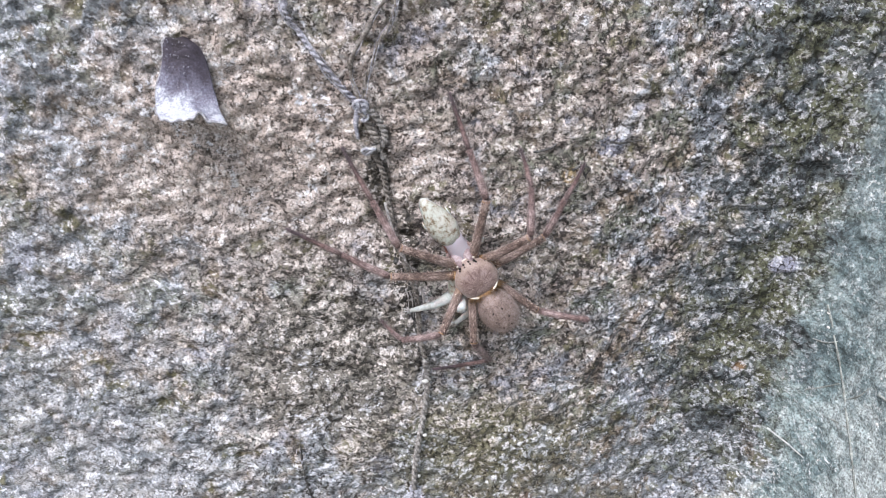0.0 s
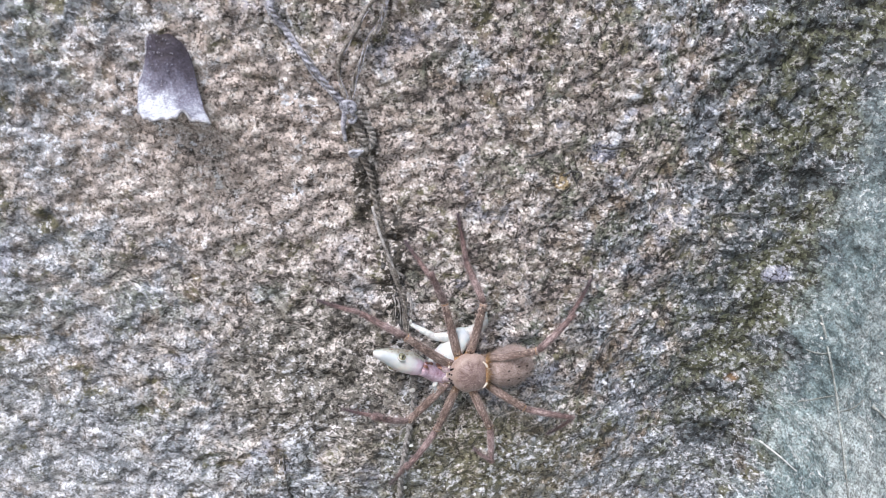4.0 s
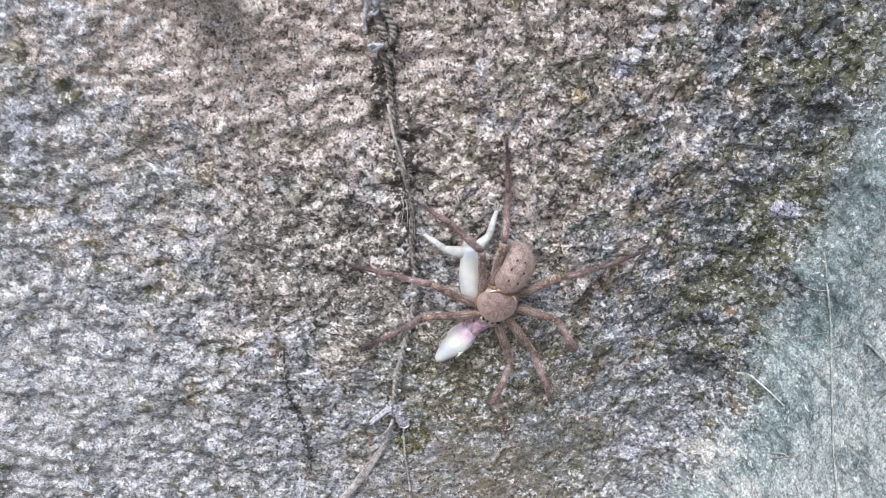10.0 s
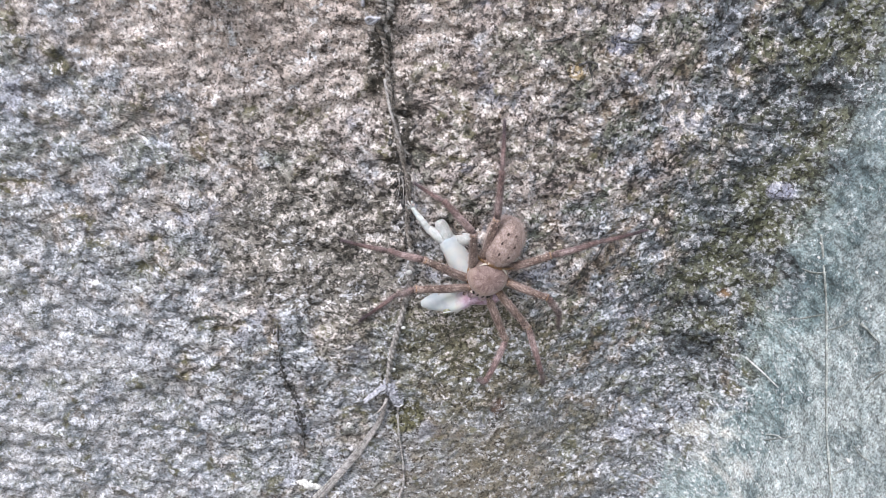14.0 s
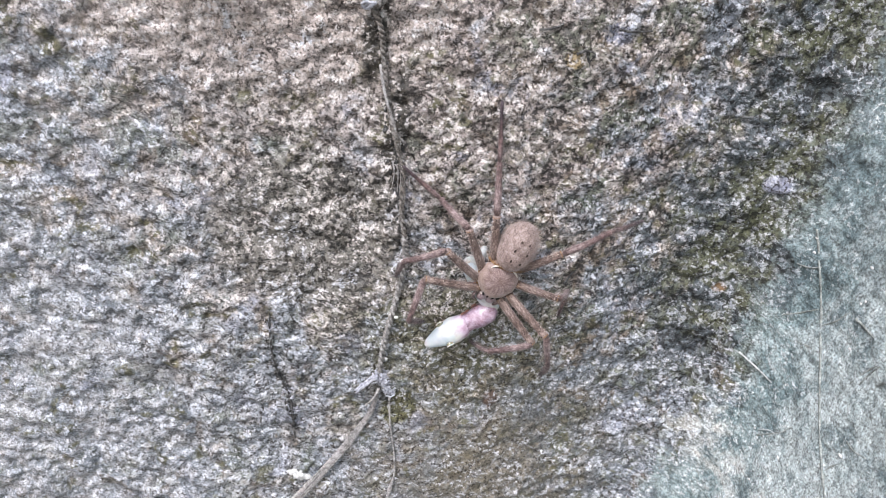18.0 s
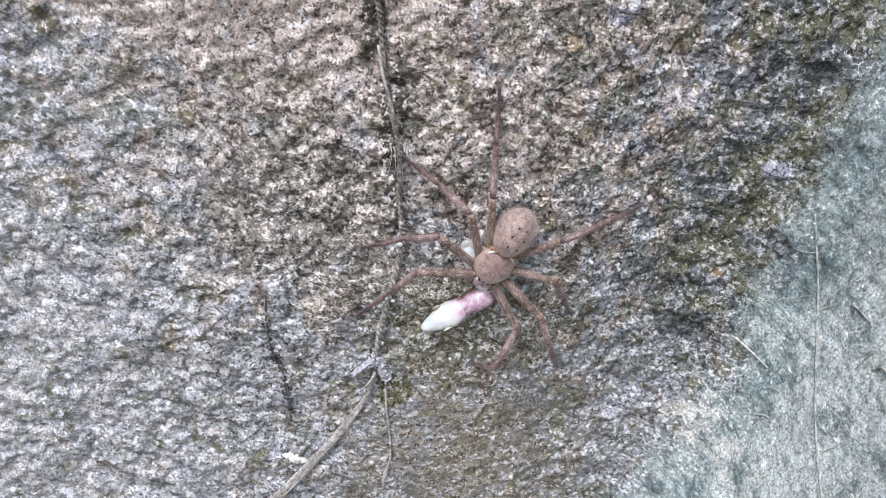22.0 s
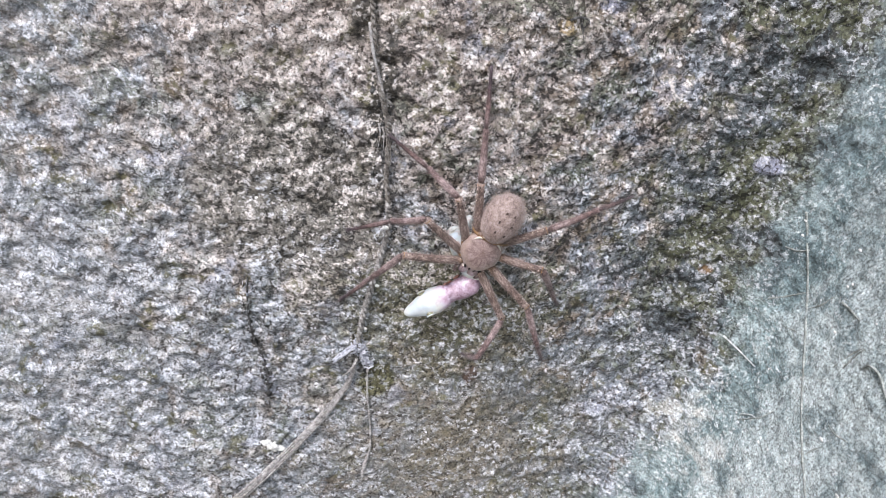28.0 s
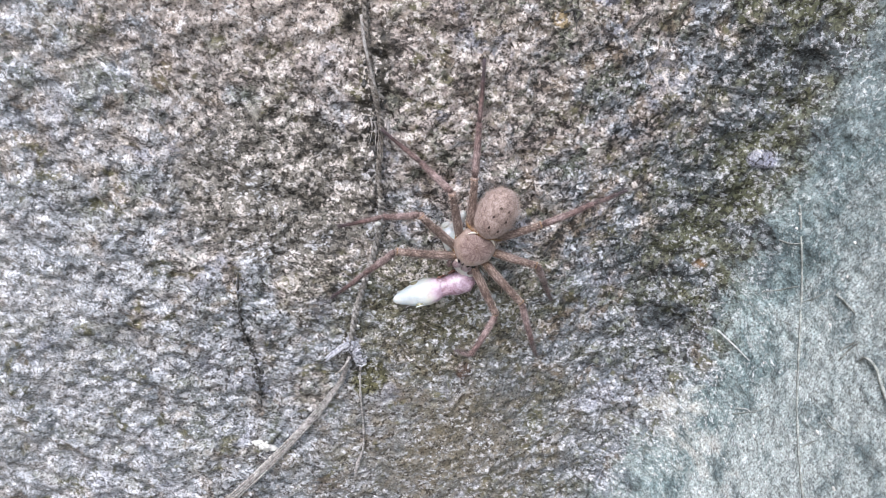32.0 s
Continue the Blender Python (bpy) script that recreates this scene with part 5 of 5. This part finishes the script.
def head_skin():
    """The speckled and white skin, bruised purple towards the neck."""
    m = gecko_skin()
    m.name = "gecko_head_skin"
    nt, b = m.node_tree, m.node_tree.nodes["Principled BSDF"]
    v = coords(nt)
    s = nt.nodes.new("ShaderNodeSeparateXYZ")
    nt.links.new(v, s.inputs[0])
    wob = noise_tex(nt, v, 350, 3, 0.6)
    where = maths(nt, "ADD", maths(nt, "MULTIPLY", s.outputs[0], 100.0), maths(nt, "MULTIPLY", wob, 0.35))
    under = maths(nt, "ADD", maths(nt, "MULTIPLY", s.outputs[2], -1200), 0.9, True)
    bruise = ramp(nt, wob, [(0.35, (0.38, 0.24, 0.31)), (0.5, (0.55, 0.42, 0.53)), (0.65, (0.68, 0.58, 0.7))])
    old = b.inputs["Base Color"].links[0].from_socket
    nt.links.new(mix(nt, maths(nt, "MULTIPLY", fade(nt, where, 1.5, 0.75), under), old, bruise), b.inputs["Base Color"])
    return m


SKIN, HEAD_SKIN = gecko_skin(), head_skin()
EYE_GREEN = mottled("gecko_eye", (0.1, 0.1, 0.06), (0.26, 0.26, 0.17), (0.42, 0.41, 0.32), 2000, 0.2, 0.1, 0.0001, 0.5)
WOUND = plain_skin("bruised_pink_skin", (0.24, 0.14, 0.18), (0.42, 0.305, 0.39), (0.62, 0.52, 0.62))
WOUND.node_tree.nodes["Principled BSDF"].inputs["Roughness"].default_value = 0.28
wound_nt, wound_b = WOUND.node_tree, WOUND.node_tree.nodes["Principled BSDF"]
wound_z = wound_nt.nodes.new("ShaderNodeSeparateXYZ")
wound_nt.links.new(coords(wound_nt), wound_z.inputs[0])
wound_top = maths(wound_nt, "ADD", maths(wound_nt, "MULTIPLY", wound_z.outputs[2], 1200), 0.3, True)
wound_nt.links.new(mix(wound_nt, wound_top, wound_b.inputs["Base Color"].links[0].from_socket, (0.4, 0.37, 0.42)), wound_b.inputs["Base Color"])
PALE_SKIN = plain_skin("pale_limb_skin", (0.35, 0.36, 0.36), (0.52, 0.54, 0.54), (0.68, 0.695, 0.7))
TOE_SKIN = plain_skin("grey_toe_skin", (0.17, 0.17, 0.175), (0.3, 0.305, 0.31), (0.45, 0.46, 0.47))
BLOOD = plain_skin("raw_red_flesh", (0.15, 0.06, 0.05), (0.28, 0.14, 0.11), (0.42, 0.27, 0.23))


def gecko_limb(name, length, r0, r1, parent, toes=False):
    bm = bmesh.new()
    loft(bm, [(-0.0006, 0, 0, r0 * 0.5, r0 * 0.5)] + [(length * k / 8, 0, 0, (r0 + (r1 - r0) * k / 8) * (1 + 0.12 * math.sin(3.1 * k / 8)), (r0 + (r1 - r0) * k / 8) * 0.9) for k in range(9)] + [(length + 0.0004, 0, 0, r1 * 0.4, r1 * 0.4)], 12, 0.00004)
    ob = part(name, bm, PALE_SKIN, parent)
    for k in range(5 if toes else 0):
        a = radians(-60 + 30 * k)
        reach = (0.0013, 0.0018, 0.0021, 0.0019, 0.0013)[k]
        tip = Vector((length + reach * math.cos(a) + 0.0002, reach * math.sin(a), -0.0001 * k))
        toe = bmesh.new()
        tube(toe, [Vector((length - 0.0002, 0, 0)), (tip + Vector((length, 0, 0))) / 2 + Vector((0, 0, 0.0002)), tip], lambda s: 0.00018 + 0.00007 * s, 7, up=(0, 0, 1))
        part("toe", toe, TOE_SKIN, ob, "translucent grey toe")
    return ob


def build_gecko():
    g = tagged(new("gecko"), "small dead gecko, white belly and speckled back, held by the spider", "gecko")
    bm = bmesh.new()
    loft(bm, [(-0.0022, 0, 0, 0.0012, 0.001), (-0.001, 0, 0, 0.0023, 0.0018), (0.002, 0, 0, 0.003, 0.0022), (0.006, 0, 0, 0.0032, 0.0024), (0.010, 0, 0, 0.0028, 0.0022), (0.0125, 0, 0, 0.0024, 0.002), (0.0138, 0, 0, 0.0014, 0.0013)], 18, 0.00006)
    part("torso", bm, SKIN, g)
    bm = bmesh.new()
    loft(bm, [(-0.0008, 0, 0, 0.001, 0.001), (0, 0, 0, 0.0021, 0.0018), (0.0022, 0, 0.0001, 0.0019, 0.0016), (0.0045, 0, 0.0002, 0.0017, 0.0014), (0.0061, 0, 0.0002, 0.0014, 0.0012), (0.0065, 0, 0.0002, 0.0007, 0.0007)], 12, 0.0001)
    tail = part("tail_stump", bm, PALE_SKIN, g)
    head = bmesh.new()
    loft(head, [(0.0035, 0, 0, 0.0022, 0.002), (0.0055, 0, 0, 0.0031, 0.0025), (0.008, 0, 0.0001, 0.0037, 0.0028), (0.0105, 0, 0.0001, 0.0034, 0.0026), (0.013, 0, 0, 0.0026, 0.002), (0.0155, 0, -0.0002, 0.0017, 0.0014), (0.0168, 0, -0.0003, 0.001, 0.0009), (0.0173, 0, -0.0003, 0.0004, 0.0004)], 20, 0.00005)
    head = part("head", head, HEAD_SKIN, g)
    bm = bmesh.new()
    loft(bm, [(-0.0048, 0, 0, 0.0014, 0.0013), (-0.003, 0, 0, 0.003, 0.0023), (0.0005, 0, 0, 0.0031, 0.0024), (0.003, 0, 0, 0.0025, 0.0021), (0.0048, 0, 0, 0.0027, 0.0022)], 16, 0.00012)
    part("neck", bm, WOUND, head, "bruised pink neck")
    bm = bmesh.new()
    for _ in range(5):
        ball(bm, (random.uniform(0.000, 0.005), 0.0027 + random.gauss(0, 0.0003), random.uniform(-0.0012, 0.0006)), random.uniform(0.0003, 0.0006), (1.6, 0.7, 0.8), 7)
    part("wound", bm, BLOOD, head)
    for s in (1, -1):
        bm = bmesh.new()
        ball(bm, (0.0108, s * 0.0031, -0.0007), 0.0011, (1, 0.8, 1), 12)
        eye = part("eye", bm, EYE_GREEN, head, "greenish bulging eye")
        bm = bmesh.new()
        ball(bm, (0.0108, s * 0.0039, -0.0009), 0.0005, (0.5, 0.6, 1), 10)
        part("pupil", bm, EYE, eye)
        bm = bmesh.new()
        tube(bm, [Vector((0.0108 + 0.0011 * math.cos(q), s * 0.0034, -0.0007 + 0.0011 * math.sin(q))) for q in np.linspace(0, 6.2832, 20)], 0.00017, 6, up=(0, s, 0))
        part("eyelid", bm, PALE_SKIN, eye)
    legs = []
    for s in (1, -1):
        thigh = gecko_limb("hind_leg", 0.0068, 0.0018, 0.001, g)
        shin = gecko_limb("shin", 0.0066, 0.00095, 0.00055, thigh, True)
        legs.append((thigh, shin))
        fore = gecko_limb("foreleg", 0.0042, 0.0009, 0.0006, g, True)
        fore.matrix_basis = pose(0.0012, s * 0.0014, 0, 0, 0, s * 160)
    return g, head, tail, legs


gecko, gecko_head, gecko_tail, gecko_legs = build_gecko()
# seconds, roll, then (x, z) of snout, neck, shoulder, hip, knee, foot, other knee, other foot
GECKO = [
    (0, 0, 0.0195, 1.2538, 0.0297, 1.2407, 0.0304, 1.2389, 0.0297, 1.2290, 0.0256, 1.2262, 0.0178, 1.2228, 0.0323, 1.2256, 0.0315, 1.2204),
    (2.5, 0, 0.0195, 1.2538, 0.0297, 1.2407, 0.0304, 1.2389, 0.0297, 1.2290, 0.0256, 1.2262, 0.0178, 1.2228, 0.0323, 1.2256, 0.0315, 1.2204),
    (3.1, 60, 0.0177, 1.2387, 0.0291, 1.2294, 0.0303, 1.2292, 0.0313, 1.2257, 0.0266, 1.2235, 0.0196, 1.2218, 0.0353, 1.2252, 0.0342, 1.2233),
    (3.8, 120, 0.0152, 1.2185, 0.0284, 1.2142, 0.0301, 1.2163, 0.0336, 1.2212, 0.0279, 1.2199, 0.0221, 1.2204, 0.0392, 1.2247, 0.0379, 1.2271),
    (4.5, 180, 0.0134, 1.2034, 0.0278, 1.2029, 0.0300, 1.2067, 0.0352, 1.2179, 0.0289, 1.2172, 0.0239, 1.2193, 0.0422, 1.2243, 0.0406, 1.2300),
    (5, 180, 0.0140, 1.2011, 0.0290, 1.2031, 0.0306, 1.2080, 0.0346, 1.2184, 0.0285, 1.2170, 0.0240, 1.2186, 0.0423, 1.2245, 0.0409, 1.2301),
    (6, 180, 0.0141, 1.2002, 0.0292, 1.2028, 0.0319, 1.2109, 0.0353, 1.2199, 0.0282, 1.2167, 0.0239, 1.2177, 0.0421, 1.2247, 0.0409, 1.2299),
    (7, 180, 0.0158, 1.1956, 0.0298, 1.2017, 0.0327, 1.2120, 0.0356, 1.2202, 0.0280, 1.2171, 0.0241, 1.2166, 0.0416, 1.2248, 0.0409, 1.2300),
    (7.5, 180, 0.0263, 1.1889, 0.0395, 1.1990, 0.0369, 1.2092, 0.0357, 1.2188, 0.0300, 1.2173, 0.0234, 1.2202, 0.0420, 1.2230, 0.0411, 1.2296),
    (8.05, 180, 0.0263, 1.1889, 0.0395, 1.1990, 0.0369, 1.2092, 0.0357, 1.2188, 0.0300, 1.2173, 0.0234, 1.2202, 0.0420, 1.2230, 0.0411, 1.2296),
    (8.5, 180, 0.0304, 1.1849, 0.0408, 1.1941, 0.0380, 1.2044, 0.0357, 1.2152, 0.0290, 1.2165, 0.0235, 1.2195, 0.0405, 1.2212, 0.0413, 1.2298),
    (10, 180, 0.0307, 1.1832, 0.0397, 1.1949, 0.0376, 1.2047, 0.0359, 1.2154, 0.0293, 1.2160, 0.0223, 1.2197, 0.0402, 1.2210, 0.0416, 1.2297),
    (12.05, 180, 0.0307, 1.1832, 0.0397, 1.1949, 0.0376, 1.2047, 0.0359, 1.2154, 0.0293, 1.2160, 0.0223, 1.2197, 0.0402, 1.2210, 0.0416, 1.2297),
    (12.5, 180, 0.0276, 1.1949, 0.0398, 1.1957, 0.0378, 1.2052, 0.0345, 1.2126, 0.0285, 1.2131, 0.0207, 1.2197, 0.0392, 1.2183, 0.0380, 1.2238),
    (12.8, 180, 0.0276, 1.1915, 0.0410, 1.1960, 0.0372, 1.2040, 0.0325, 1.2125, 0.0265, 1.2135, 0.0200, 1.2198, 0.0366, 1.2150, 0.0362, 1.2250),
    (13.0, 180, 0.0312, 1.1828, 0.0415, 1.1946, 0.0370, 1.2035, 0.0318, 1.2124, 0.0257, 1.2132, 0.0197, 1.2195, 0.0362, 1.2147, 0.0355, 1.2240),
    (13.4, 180, 0.0287, 1.1926, 0.0402, 1.1960, 0.0362, 1.2050, 0.0330, 1.2115, 0.0250, 1.2132, 0.0203, 1.2192, 0.0368, 1.2140, 0.0428, 1.2128),
    (14, 180, 0.0300, 1.1950, 0.0405, 1.1977, 0.0362, 1.2060, 0.0318, 1.2120, 0.0262, 1.2150, 0.0208, 1.2205, 0.0371, 1.2134, 0.0373, 1.2132),
    (14.5, 180, 0.0287, 1.1856, 0.0417, 1.1937, 0.0343, 1.2047, 0.0324, 1.2107, 0.0266, 1.2127, 0.0205, 1.2195, 0.0422, 1.2155, 0.0460, 1.2144),
    (16.5, 180, 0.0292, 1.1792, 0.0456, 1.1886, 0.0478, 1.1930, 0.0414, 1.2018, 0.0434, 1.2080, 0.0424, 1.2020, 0.0470, 1.2035, 0.0470, 1.2000),
    (17, 180, 0.0330, 1.1725, 0.0456, 1.1886, 0.0478, 1.1930, 0.0414, 1.2018, 0.0434, 1.2080, 0.0424, 1.2020, 0.0470, 1.2035, 0.0470, 1.2000),
    (17.8, 180, 0.0303, 1.1768, 0.0456, 1.1886, 0.0478, 1.1930, 0.0414, 1.2018, 0.0434, 1.2080, 0.0424, 1.2020, 0.0470, 1.2035, 0.0470, 1.2000),
    (19, 180, 0.0303, 1.1768, 0.0456, 1.1886, 0.0478, 1.1930, 0.0414, 1.2018, 0.0434, 1.2080, 0.0424, 1.2020, 0.0470, 1.2035, 0.0470, 1.2000),
    (20, 180, 0.0301, 1.1767, 0.0456, 1.1886, 0.0478, 1.1930, 0.0414, 1.2018, 0.0434, 1.2080, 0.0424, 1.2020, 0.0470, 1.2035, 0.0470, 1.2000),
    (23, 180, 0.0299, 1.1765, 0.0456, 1.1886, 0.0478, 1.1930, 0.0414, 1.2018, 0.0434, 1.2080, 0.0424, 1.2020, 0.0470, 1.2035, 0.0470, 1.2000),
    (27, 180, 0.0304, 1.1770, 0.0456, 1.1886, 0.0478, 1.1930, 0.0414, 1.2018, 0.0434, 1.2080, 0.0424, 1.2020, 0.0470, 1.2035, 0.0470, 1.2000),
    (31.5, 180, 0.0282, 1.1807, 0.0456, 1.1886, 0.0478, 1.1930, 0.0414, 1.2018, 0.0434, 1.2080, 0.0424, 1.2020, 0.0470, 1.2035, 0.0470, 1.2000),
    (32, 180, 0.0282, 1.1807, 0.0456, 1.1886, 0.0478, 1.1930, 0.0414, 1.2018, 0.0434, 1.2080, 0.0424, 1.2020, 0.0470, 1.2035, 0.0470, 1.2000),
]


def lay(p, q, roll):
    """A pose at p with its x axis towards q and its z axis out from the wall, rolled about x."""
    x = (q - p).normalized()
    z = Vector((0, -1, 0))
    y = z.cross(x).normalized()
    z = x.cross(y)
    m = Matrix((x, y, z)).transposed().to_4x4()
    return Matrix.Translation(p) @ m @ pose(0, 0, 0, roll, 0, 0)


def gecko_keys():
    high = (0.0055, 0.0050, 0.0042, 0.0038, 0.0034, 0.0016, 0.0034, 0.0016)
    keys = {"body": [], "head": [], 0: [], 1: [], 2: [], 3: []}
    for t, roll, *v in GECKO:
        p = [Vector((v[2 * k], -high[k], v[2 * k + 1])) for k in range(8)]
        held = 0.0028 if 4.4 < t < 14.6 else 0.0
        p[1] += (p[1] - p[0]).normalized() * held
        body = lay(p[3] - (p[3] - p[2]).normalized() * 0.0115, p[3], roll)
        back = body.inverted()
        keys["body"].append((t, body))
        keys["head"].append((t, back @ lay(p[1], p[0], roll + 36 if t > 4.4 else roll)))
        for j in (0, 1):
            thigh = lay(p[3], p[4 + 2 * j], 0)
            knee = thigh @ Vector((0.0068, 0, 0))
            shin = lay(knee, p[5 + 2 * j], 0)
            keys[2 * j].append((t, back @ thigh))
            keys[2 * j + 1].append((t, thigh.inverted() @ shin))
    return keys


def motions():
    walk(spider, [(t, flat_pose(x, z, h)) for t, x, z, h in SPIDER_PATH])
    for ob, rows in JOINTS:
        walk(ob, rows)
    keys = gecko_keys()
    walk(gecko, keys["body"])
    walk(gecko_head, keys["head"])
    # the tail stump lies folded against the wall until the gecko is turned
    walk(gecko_tail, [(t, pose(0.0118, 0, 0, 0, bend, side)) for t, bend, side in ((0, -75, 0), (12.1, -75, 0), (12.5, -5, -12), (13.2, -5, -12), (14.2, 0, 8), (16.5, -75, 0), (32, -75, 0))])
    for j, (thigh, shin) in enumerate(gecko_legs):
        walk(thigh, keys[2 * j])
        walk(shin, keys[2 * j + 1])


motions()
